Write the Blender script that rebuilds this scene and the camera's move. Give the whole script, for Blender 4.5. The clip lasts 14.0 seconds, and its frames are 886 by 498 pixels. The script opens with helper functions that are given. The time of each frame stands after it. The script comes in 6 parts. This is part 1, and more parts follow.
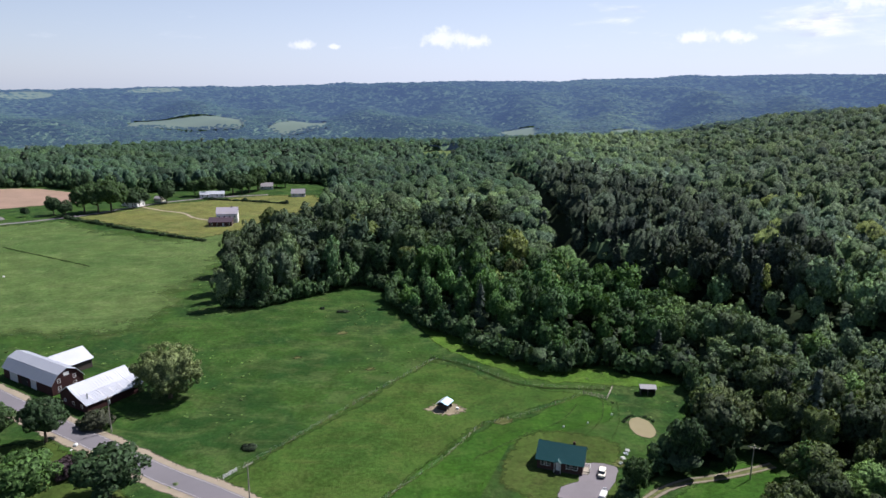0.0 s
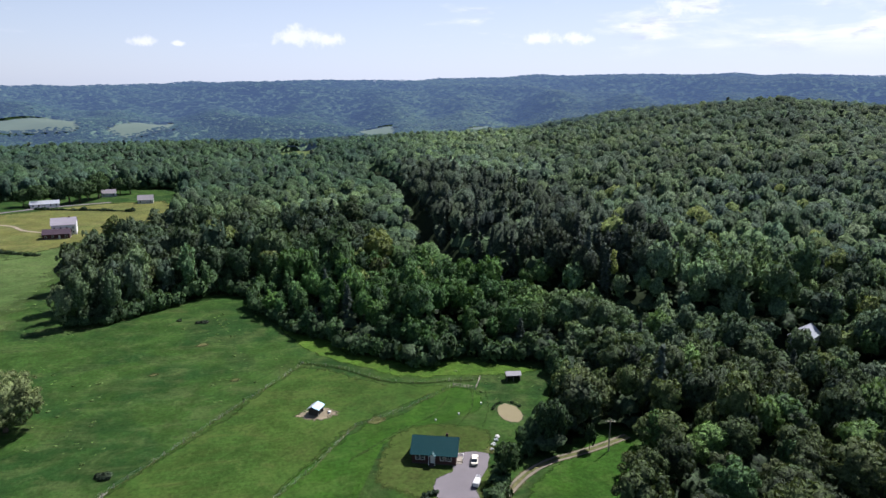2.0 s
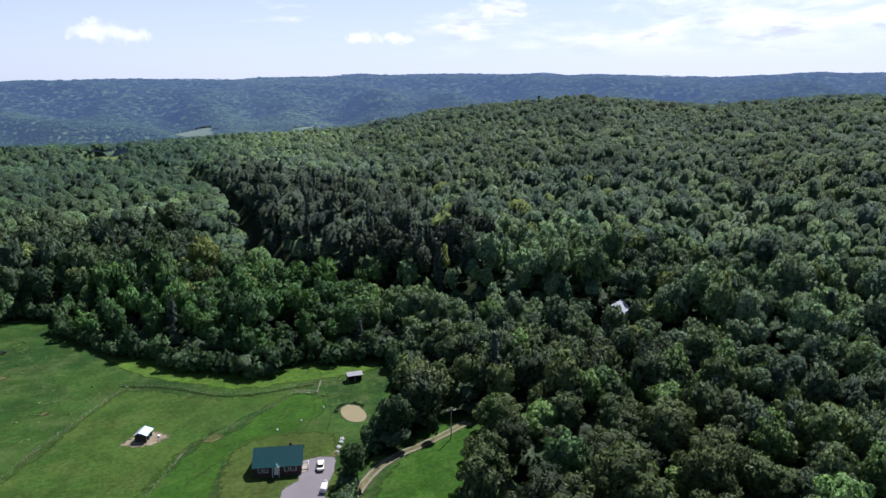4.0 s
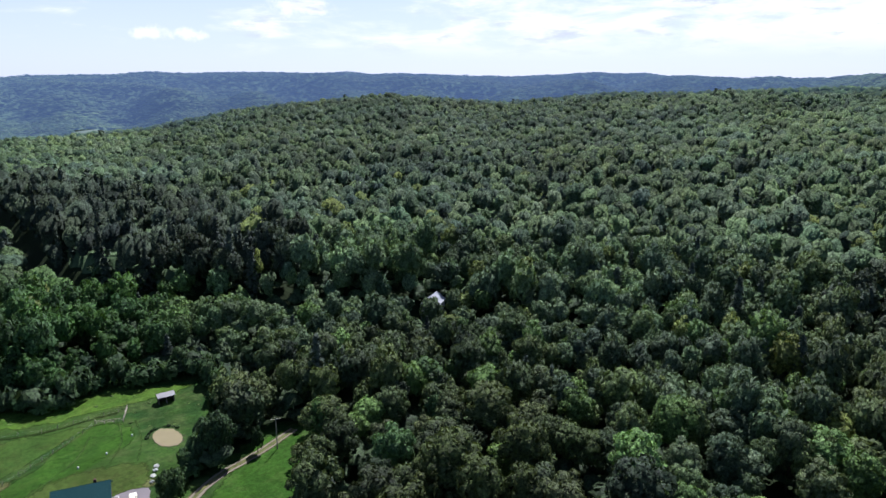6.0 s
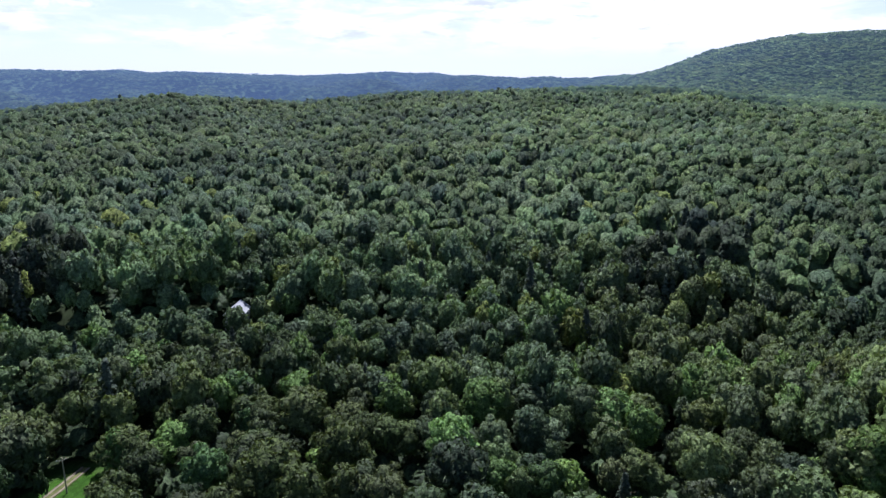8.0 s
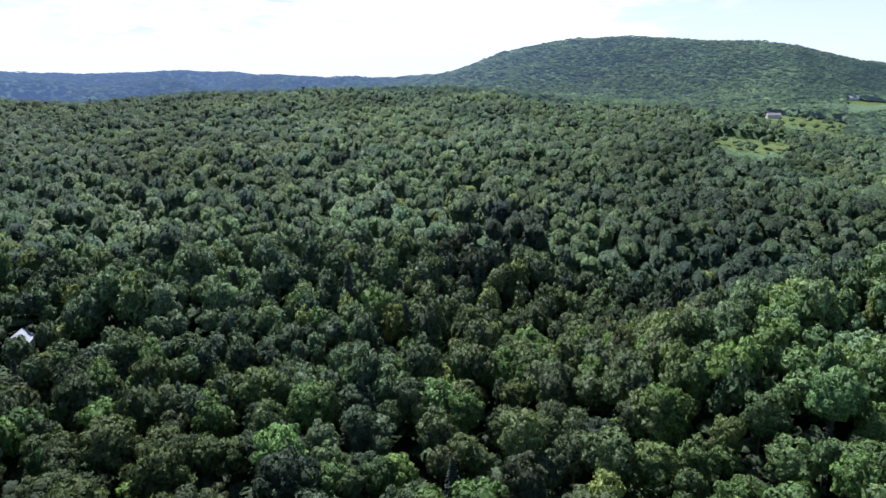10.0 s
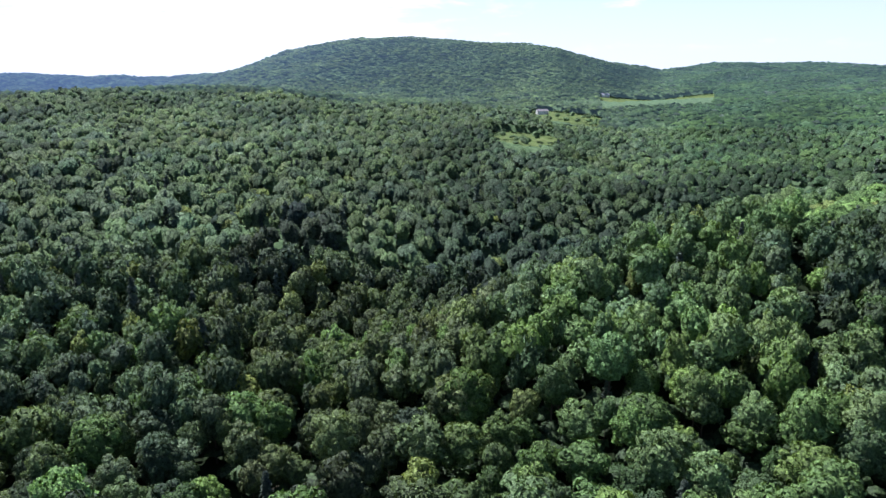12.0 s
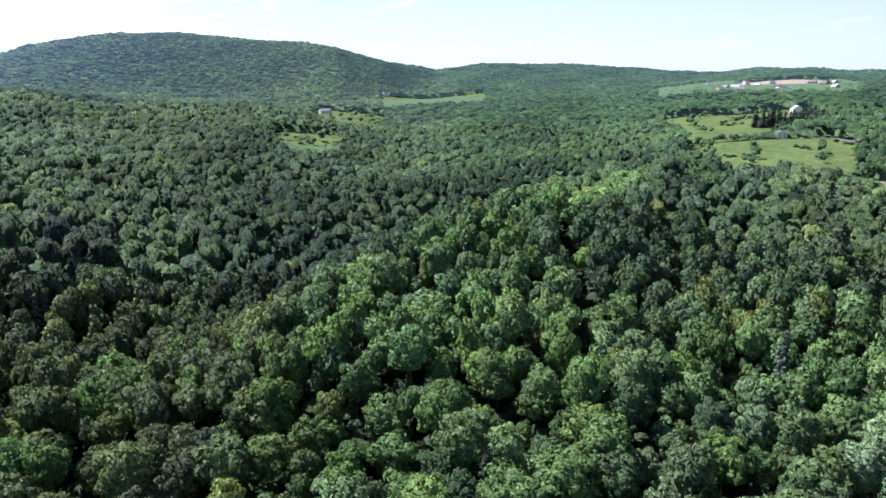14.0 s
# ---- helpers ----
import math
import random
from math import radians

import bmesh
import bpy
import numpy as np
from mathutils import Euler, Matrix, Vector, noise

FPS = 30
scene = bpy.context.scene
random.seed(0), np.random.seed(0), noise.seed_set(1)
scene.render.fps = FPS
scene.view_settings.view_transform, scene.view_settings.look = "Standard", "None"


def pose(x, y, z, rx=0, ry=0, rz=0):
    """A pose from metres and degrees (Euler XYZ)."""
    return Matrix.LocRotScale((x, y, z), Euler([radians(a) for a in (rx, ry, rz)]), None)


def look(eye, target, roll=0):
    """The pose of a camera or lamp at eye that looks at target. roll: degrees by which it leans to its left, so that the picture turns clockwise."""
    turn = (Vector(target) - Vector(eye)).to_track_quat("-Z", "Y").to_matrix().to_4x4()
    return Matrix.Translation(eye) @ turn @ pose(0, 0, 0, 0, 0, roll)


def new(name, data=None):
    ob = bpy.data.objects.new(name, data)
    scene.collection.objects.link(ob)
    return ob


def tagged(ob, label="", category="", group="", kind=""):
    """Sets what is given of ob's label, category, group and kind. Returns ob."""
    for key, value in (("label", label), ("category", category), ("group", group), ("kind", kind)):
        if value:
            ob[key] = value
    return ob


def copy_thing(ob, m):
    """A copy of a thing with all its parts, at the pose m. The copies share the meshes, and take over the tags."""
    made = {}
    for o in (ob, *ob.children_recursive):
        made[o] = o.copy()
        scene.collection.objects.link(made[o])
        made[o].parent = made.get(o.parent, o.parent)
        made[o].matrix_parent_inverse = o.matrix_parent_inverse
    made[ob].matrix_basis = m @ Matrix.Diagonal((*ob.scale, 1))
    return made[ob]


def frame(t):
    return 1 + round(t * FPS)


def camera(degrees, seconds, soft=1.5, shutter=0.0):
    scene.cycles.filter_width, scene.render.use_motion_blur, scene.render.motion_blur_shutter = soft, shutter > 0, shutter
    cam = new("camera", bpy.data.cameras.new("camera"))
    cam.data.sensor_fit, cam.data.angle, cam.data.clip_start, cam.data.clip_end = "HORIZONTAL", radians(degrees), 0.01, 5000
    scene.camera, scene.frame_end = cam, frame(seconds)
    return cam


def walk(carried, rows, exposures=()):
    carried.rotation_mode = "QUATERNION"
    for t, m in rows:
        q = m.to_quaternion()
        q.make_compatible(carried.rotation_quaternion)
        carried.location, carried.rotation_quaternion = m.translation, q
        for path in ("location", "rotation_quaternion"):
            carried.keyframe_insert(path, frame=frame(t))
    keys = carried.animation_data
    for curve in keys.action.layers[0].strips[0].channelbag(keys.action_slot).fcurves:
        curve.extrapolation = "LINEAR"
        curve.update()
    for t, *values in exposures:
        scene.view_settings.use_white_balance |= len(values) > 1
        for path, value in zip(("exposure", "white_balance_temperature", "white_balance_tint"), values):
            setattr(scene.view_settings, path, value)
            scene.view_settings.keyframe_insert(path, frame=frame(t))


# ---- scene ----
# ------------------------------------------------------------ camera
EYE = 90.0
cam = camera(67.2, 14.0, soft=1.5)
ROWS = [  # seconds, heading (degrees clockwise from +y), pitch, roll
    (0.0, 0.0, -13.47, 0.36), (0.5, 2.86, -13.47, 0.36), (1.0, 5.69, -13.47, 0.33), (1.5, 8.66, -13.48, 0.31),
    (2.0, 11.91, -13.49, 0.28), (2.5, 15.58, -13.48, 0.28), (3.0, 19.27, -13.48, 0.25), (5.5, 38.28, -13.53, 0.12),
    (6.0, 42.69, -13.55, 0.11), (6.5, 47.09, -13.57, 0.11), (7.0, 51.37, -13.58, 0.11), (7.5, 55.53, -13.58, 0.10),
    (8.0, 59.77, -13.59, 0.04), (10.5, 80.07, -13.65, -0.04), (11.0, 84.48, -13.68, -0.09), (11.5, 89.03, -13.70, -0.12),
    (12.0, 93.49, -13.72, -0.19), (12.5, 97.85, -13.74, -0.22), (13.0, 102.32, -13.78, -0.20), (13.5, 106.90, -13.82, -0.21),
    (14.0, 111.61, -13.84, -0.21),
]
walk(cam, [(t, pose(0.02 * t, -0.03 * t, EYE, 0, 0, -h) @ pose(0, 0, 0, 90 + p, 0, 0) @ pose(0, 0, 0, 0, 0, r)) for t, h, p, r in ROWS],
     exposures=[(0.0, 0.70, 6230, 18), (7.0, 0.82, 5930, 19), (14.0, 1.15, 5930, 17)])

# ------------------------------------------------------------ world and sun
SUN_BEARING, SUN_HEIGHT = 55.0, 53.0
SKY_STRENGTH, SUN_STRENGTH = 0.058, 5.0
sun_data = bpy.data.lights.new("sun", "SUN")
sun_data.energy, sun_data.angle, sun_data.color = SUN_STRENGTH, radians(0.53), (1.0, 0.965, 0.91)
sun = new("sun", sun_data)
sun_dir = Vector((math.sin(radians(SUN_BEARING)) * math.cos(radians(SUN_HEIGHT)), math.cos(radians(SUN_BEARING)) * math.cos(radians(SUN_HEIGHT)), math.sin(radians(SUN_HEIGHT))))
sun.matrix_world = look(sun_dir * 800, (0, 0, 0))


def bearing_vec(b, e=0.0):
    b, e = radians(b), radians(e)
    return (math.sin(b) * math.cos(e), math.cos(b) * math.cos(e), math.sin(e))


def node(nt, kind, inputs=(), operation=""):
    n = nt.nodes.new(kind)
    if operation:
        n.operation = operation
    for k, v in dict(inputs).items():
        if isinstance(v, bpy.types.NodeSocket):
            nt.links.new(v, n.inputs[k])
        else:
            n.inputs[k].default_value = v
    return n


def mathn(nt, op, a, b=0.0, c=0.0, clamp=False):
    n = nt.nodes.new("ShaderNodeMath")
    n.operation, n.use_clamp = op, clamp
    for i, v in enumerate((a, b, c)):
        if isinstance(v, bpy.types.NodeSocket):
            nt.links.new(v, n.inputs[i])
        else:
            n.inputs[i].default_value = v
    return n.outputs[0]


def mixc(nt, fac, a, b, blend="MIX"):
    n = nt.nodes.new("ShaderNodeMix")
    n.data_type, n.blend_type = "RGBA", blend
    for k, v in ((0, fac), (6, a), (7, b)):
        if isinstance(v, bpy.types.NodeSocket):
            nt.links.new(v, n.inputs[k])
        elif k == 0:
            n.inputs[k].default_value = v
        else:
            n.inputs[k].default_value = (*v[:3], 1.0)
    return n.outputs[2]


def ramp(nt, fac, lo, hi, soft=True):
    n = nt.nodes.new("ShaderNodeMapRange")
    n.interpolation_type = "SMOOTHSTEP" if soft else "LINEAR"
    nt.links.new(fac, n.inputs[0])
    n.inputs[1].default_value, n.inputs[2].default_value = lo, hi
    return n.outputs[0]


def noisen(nt, vec, scale, detail=4.0, rough=0.55, dist=0.0):
    return node(nt, "ShaderNodeTexNoise", {"Vector": vec, "Scale": scale, "Detail": detail, "Roughness": rough, "Distortion": dist}).outputs[0]


world = bpy.data.worlds.new("sky")
scene.world = world
world.use_nodes = True
wt = world.node_tree
wt.nodes.clear()
sky = wt.nodes.new("ShaderNodeTexSky")
sky.sky_type, sky.sun_disc = "NISHITA", False
sky.sun_elevation, sky.sun_rotation = radians(SUN_HEIGHT), radians(SUN_BEARING)
sky.altitude, sky.air_density, sky.dust_density, sky.ozone_density = 400, 1.0, 1.2, 1.6
wc = wt.nodes.new("ShaderNodeTexCoord").outputs["Generated"]
flat = node(wt, "ShaderNodeVectorMath", {0: wc, 1: (1.0, 1.0, 4.5)}, operation="MULTIPLY").outputs[0]
height = node(wt, "ShaderNodeSeparateXYZ", {0: wc}).outputs[2]
billow = noisen(wt, flat, 7.0, 8.0, 0.6, 0.3)
bank = noisen(wt, flat, 2.3, 3.0, 0.5)
toward_sun = node(wt, "ShaderNodeVectorMath", {0: wc, 1: bearing_vec(62)}, operation="DOT_PRODUCT").outputs["Value"]
# loose cloud banks, thicker towards the sun's side
cover = mathn(wt, "ADD", mathn(wt, "MULTIPLY", billow, 0.62), mathn(wt, "ADD", mathn(wt, "MULTIPLY", bank, 0.34), mathn(wt, "MULTIPLY", ramp(wt, toward_sun, 0.72, 1.0), 0.18)))
clouds = mathn(wt, "MULTIPLY", mathn(wt, "MULTIPLY", ramp(wt, cover, 0.535, 0.72), ramp(wt, height, 0.035, 0.085)), ramp(wt, height, 0.42, 0.20))
# single fair-weather puffs
for b, e, size in ((0.2, 4.1, 0.040), (2.6, 3.75, 0.026), (-11.5, 3.45, 0.019), (-9.0, 3.3, 0.009), (20.0, 4.0, 0.030), (22.8, 4.0, 0.022), (26.5, 4.9, 0.018), (31.5, 6.3, 0.05)):
    off = node(wt, "ShaderNodeVectorMath", {0: wc, 1: bearing_vec(b, e)}, operation="SUBTRACT").outputs[0]
    off = node(wt, "ShaderNodeVectorMath", {0: off, 1: (1.0, 1.0, 2.6)}, operation="MULTIPLY").outputs[0]
    far = node(wt, "ShaderNodeVectorMath", {0: off}, operation="LENGTH").outputs["Value"]
    rough = mathn(wt, "SUBTRACT", mathn(wt, "MULTIPLY_ADD", noisen(wt, wc, 55.0, 5.0, 0.6), size * 2.4, -size * 1.2), far)
    clouds = mathn(wt, "MAXIMUM", clouds, mathn(wt, "MULTIPLY", ramp(wt, rough, -size * 1.1, -size * 0.3), 0.6))
veil = ramp(wt, height, 0.42, -0.04)
veil = mathn(wt, "MULTIPLY", veil, mathn(wt, "MULTIPLY", mathn(wt, "MULTIPLY_ADD", ramp(wt, toward_sun, -0.5, 0.7), 0.34, 0.36), mathn(wt, "MULTIPLY_ADD", ramp(wt, toward_sun, -0.95, -0.2), 0.7, 0.3)))
shade = noisen(wt, flat, 12.0, 5.0, 0.6)
cloud_col = mixc(wt, ramp(wt, shade, 0.52, 0.70), (12.4, 12.6, 12.9), (7.2, 7.6, 8.3))
air = mixc(wt, veil, sky.outputs[0], (9.0, 10.4, 12.6))
air = mixc(wt, clouds, air, cloud_col)
bg = node(wt, "ShaderNodeBackground", {0: air, 1: SKY_STRENGTH})
wt.links.new(bg.outputs[0], wt.nodes.new("ShaderNodeOutputWorld").inputs[0])

# ------------------------------------------------------------ the lie of the land
# heading: distance and height of the near crest, distance and height of the dip behind, distance and rise (degrees) of the skyline
LAND = [
    (-180, 900, 3, 1700, -60, 3800, 0.0),
    (-60, 900, 3, 1700, -95, 3800, -0.3),
    (-34, 900, 3, 1700, -95, 3800, -0.4),
    (-15, 950, 2, 1800, -95, 3900, 0.05),
    (0, 1000, 0, 1800, -95, 4100, 0.55),
    (10, 1000, 12, 1900, -90, 4300, 0.62),
    (19, 1000, 19, 2000, -80, 4500, 1.0),
    (27, 1000, 46, 2000, -40, 4600, 1.15),
    (38, 1000, 68, 2000, -20, 4600, 1.12),
    (48, 1050, 55, 2000, -20, 4600, 0.85),
    (56, 1050, 69, 2000, -20, 4600, 1.2),
]
LAND_EAST = [
    (65, 1050, 76, 1800, 20, 4600, 0.75),
    (70, 1100, 77, 1600, 45, 3600, 0.5),
    (76, 1100, 78, 1500, 65, 2400, 1.0),
    (81, 1100, 74, 1400, 62, 2300, 2.68),
    (87, 1100, 54, 1400, 58, 2300, 3.8),
    (98, 1000, 22, 1300, 35, 2300, 3.36),
    (103, 900, 18, 1300, 40, 2300, 2.85),
    (107, 900, 14, 1400, 45, 2400, 1.75),
    (111, 800, 9, 1500, 50, 3200, 1.1),
]
LAND_SOUTH = [
    (116, 700, 6, 1500, 50, 3500, 1.6),
    (124, 700, 8, 1500, 55, 3600, 1.35),
    (132, 700, 34, 1500, 70, 3600, 0.7),
    (137, 700, 36, 1500, 75, 3600, 1.0),
    (144, 700, 36, 1500, 75, 3600, 0.65),
    (180, 900, 3, 1700, -60, 3800, 0.0),
]
RIDGE_ROWS = np.array(LAND + LAND_EAST + LAND_SOUTH, dtype=float)
WAVES = np.random.RandomState(5).normal(size=(14, 4))


def waves(x, y, size, seed=0):
    """Soft rolling noise from -1 to 1, about size metres across."""
    out = np.zeros_like(x)
    for i, (a, b, c, d) in enumerate(np.roll(WAVES, seed, axis=0)[:9]):
        r = math.hypot(a, b) + 1e-6
        k = 2 * math.pi / size * (0.6 + 0.13 * i)
        out += np.sin(k * (a * x + b * y) / r + 7 * c + 3 * seed) * (0.9 - 0.06 * i)
    return out / 3.2


def ease(v):
    v = np.clip(v, 0, 1)
    return v * v * (3 - 2 * v)


def knoll_line(x, y):
    """Distance from, and way along, the wooded spur in the south-east."""
    ax, ay, bx, by = 195.0, -66.0, 348.0, -289.0
    ux, uy = bx - ax, by - ay
    ll = math.hypot(ux, uy)
    along = ((x - ax) * ux + (y - ay) * uy) / ll
    side = ((x - ax) * uy - (y - ay) * ux) / ll
    return along / ll, side


CUT = [(67, 700), (74, 600), (77, 503), (72, 389), (66, 336), (80, 287), (106, 228), (127, 207), (152, 187), (172, 158), (190, 140)]


def cut_side(x, y):
    """Distance from the creek that runs through the forest: positive on its far, higher bank."""
    best, side = np.full(np.shape(x), 1e9), np.ones(np.shape(x))
    for (x0, y0), (x1, y1) in zip(CUT, CUT[1:]):
        ux, uy = x1 - x0, y1 - y0
        k = np.clip(((x - x0) * ux + (y - y0) * uy) / (ux * ux + uy * uy), 0, 1)
        d = np.hypot(x - x0 - k * ux, y - y0 - k * uy)
        s = np.where((x - x0) * uy - (y - y0) * ux > 0, -1.0, 1.0)
        side = np.where(d < best, s, side)
        best = np.minimum(best, d)
    return best * side


def land(x, y):
    """Height of the ground."""
    x, y = np.asarray(x, dtype=float), np.asarray(y, dtype=float)
    d = np.hypot(x, y)
    b = np.degrees(np.arctan2(x, y))
    dc, zc, dv, zv, ds, el = (np.interp(b, RIDGE_ROWS[:, 0], RIDGE_ROWS[:, i]) for i in range(1, 7))
    zs = EYE + ds * np.tan(np.radians(el)) - 6
    z = np.where(d < dc, zc * np.clip((d - 190) / (dc - 190), 0, 1) ** 0.9, 0.0)
    z = np.where((d >= dc) & (d < dv), zc + (zv - zc) * ease((d - dc) / (dv - dc)), z)
    up = np.clip((d - dv) / (ds - dv), 0, 1)
    z = np.where((d >= dv) & (d < ds), zv + (zs - zv) * (0.45 * up + 0.55 * ease(up)), z)
    z = np.where(d >= ds, zs - (d - ds) * 0.06, z)
    rough = ease((d - 330) / 900)
    open_land = ease((20 - b) / 20) * ease((760 - d) / 150)
    rough = rough * (1 - open_land)
    z = z + rough * (2.5 + d * 0.0012) * waves(x, y, 310) + ease((d - 2000) / 1500) * 34 * waves(x, y, 800, 3) * ease((ds - d) / 1100) * (1 - 0.6 * ease((b - 95) / 10))
    # spurs and hollows that come down the far ridges towards the valley, and folds in the wooded slopes
    z = z + 55 * waves(b * 52.0, d * 0.30, 430, 7) * ease((d - dv) / 600) * ease((ds - d - 150) / 1500) * ease((d - 1500) / 900) * (1 - 0.75 * ease((b - 72) / 14))
    z = z + 4.5 * waves(x * 0.5 + y * 0.9, y * 0.35 - x * 0.2, 150, 8) * ease((d - 380) / 250) * ease((b - 14) / 14) * ease((1500 - d) / 400) * ease((dc * 1.02 - d) / 160 + 0.15)
    # the hillside shoulder above the eastern valley
    z = z + 20 * np.exp(-((b - 97) / 7) ** 2) * ease((d - 480) / 320) * ease((1700 - d) / 700)
    # the creek's bed and its higher far bank
    cs = cut_side(x, y)
    reach = ease((190 - x) / 50) * ease((720 - y) / 120)
    z = z + reach * (6.0 * ease((cs + 2) / 16) * ease((230 - cs) / 200) - 5.0 * np.exp(-((cs + 2) / 9) ** 2))
    along, side = knoll_line(x, y)
    spur = np.exp(-(side / np.where(side > 0, 62, 48)) ** 2) * ease((along + 0.35) / 0.5) * ease((1.12 - along) / 0.40)
    gully = ease((along + 0.5) / 0.4) * ease((1.6 - along) / 0.5) * np.exp(-((side + 92) / 44) ** 2)
    z = z + 26 * spur - 16 * gully
    z = z + 15 * np.exp(-((x - 1245) / 150) ** 2 - ((y + 1382) / 150) ** 2)
    # the long field falls away a little to the woods, and rolls gently
    z = z + (1 - rough) * 0.10 * waves(x, y, 70, 2) * ease((d - 120) / 60)
    return z
# ------------------------------------------------------------ land ends

# ------------------------------------------------------------ materials
def material(name, rough=0.8, metal=0.0):
    """A new material: its tree, its principled shader and its object coordinates."""
    m = bpy.data.materials.new(name)
    m.use_nodes = True
    nt = m.node_tree
    bsdf = nt.nodes["Principled BSDF"]
    bsdf.inputs["Roughness"].default_value, bsdf.inputs["Metallic"].default_value = rough, metal
    bsdf.inputs["Specular IOR Level"].default_value = 0.25
    return m, nt, bsdf, nt.nodes.new("ShaderNodeTexCoord").outputs["Object"]


def plain(name, col, rough=0.7, metal=0.0, vary=0.25, size=3.0, fine=40.0, bump=0.0, bump_size=0.0):
    """A surface of one colour, with stains at one scale and grain at another."""
    m, nt, bsdf, co = material(name, rough, metal)
    a = noisen(nt, co, 1.0 / size, 5.0, 0.6)
    b = noisen(nt, co, fine / size, 3.0, 0.6)
    v = mathn(nt, "MULTIPLY_ADD", mathn(nt, "ADD", a, mathn(nt, "MULTIPLY", b, 0.5)), vary * 2, 1 - vary * 1.5)
    col_node = mixc(nt, 1.0, (*col, 1), (1, 1, 1), "MULTIPLY")
    mul = nt.nodes.new("ShaderNodeVectorMath")
    mul.operation = "SCALE"
    nt.links.new(col_node, mul.inputs[0])
    nt.links.new(v, mul.inputs["Scale"])
    nt.links.new(mul.outputs[0], bsdf.inputs["Base Color"])
    if bump:
        bn = node(nt, "ShaderNodeBump", {"Strength": bump, "Distance": bump_size or 0.05, "Height": b})
        nt.links.new(bn.outputs[0], bsdf.inputs["Normal"])
    return m


def grass(name, cols, wide=26.0, rough=0.85):
    """Grass: three tones at two scales, with fine tufts."""
    m, nt, bsdf, co = material(name, rough)
    big = noisen(nt, co, 1.0 / wide, 4.0, 0.55, 0.6)
    mid = noisen(nt, co, 1.0 / 5.0, 6.0, 0.65, 0.4)
    tuft = noisen(nt, co, 0.85, 7.0, 0.78)
    c = mixc(nt, ramp(nt, big, 0.40, 0.60), cols[0], cols[1])
    streak = noisen(nt, node(nt, "ShaderNodeVectorMath", {0: co, 1: (0.05, 0.11, 0.1)}, operation="MULTIPLY").outputs[0], 1.0, 5.0, 0.65, 1.2)
    c = mixc(nt, mathn(nt, "MULTIPLY", ramp(nt, streak, 0.46, 0.70), 0.8), c, cols[2])
    c = mixc(nt, mathn(nt, "MULTIPLY", ramp(nt, mid, 0.50, 0.72), 0.75), c, cols[2])
    c = mixc(nt, mathn(nt, "MULTIPLY", ramp(nt, mid, 0.46, 0.30), 0.55), c, cols[1])
    swathe = noisen(nt, co, 1.0 / 11.0, 5.0, 0.7, 0.5)
    dark = mathn(nt, "MULTIPLY", mathn(nt, "MULTIPLY_ADD", tuft, 2.3, -0.14), mathn(nt, "MULTIPLY_ADD", ramp(nt, swathe, 0.3, 0.7), 0.44, 0.79))
    mul = nt.nodes.new("ShaderNodeVectorMath")
    mul.operation = "SCALE"
    nt.links.new(c, mul.inputs[0])
    nt.links.new(dark, mul.inputs["Scale"])
    nt.links.new(mul.outputs[0], bsdf.inputs["Base Color"])
    bn = node(nt, "ShaderNodeBump", {"Strength": 0.6, "Distance": 0.35, "Height": tuft})
    nt.links.new(bn.outputs[0], bsdf.inputs["Normal"])
    bsdf.inputs["Specular IOR Level"].default_value = 0.03
    return m, nt, bsdf, mul.outputs[0]


def painted_haze(nt):
    """Haze painted as glow on distant things: it grows with the way from the place, and is thinner in the south."""
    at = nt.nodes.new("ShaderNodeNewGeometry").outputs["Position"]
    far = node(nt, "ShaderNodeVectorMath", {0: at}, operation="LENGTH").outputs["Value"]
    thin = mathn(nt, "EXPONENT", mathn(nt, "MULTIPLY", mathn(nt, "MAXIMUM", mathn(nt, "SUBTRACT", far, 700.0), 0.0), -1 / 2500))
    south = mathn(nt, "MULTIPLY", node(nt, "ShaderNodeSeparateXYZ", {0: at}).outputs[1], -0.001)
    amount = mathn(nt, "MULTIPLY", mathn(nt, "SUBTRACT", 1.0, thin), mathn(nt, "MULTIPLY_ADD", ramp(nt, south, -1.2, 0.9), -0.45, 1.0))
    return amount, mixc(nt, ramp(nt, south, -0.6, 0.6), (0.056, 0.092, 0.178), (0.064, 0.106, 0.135))


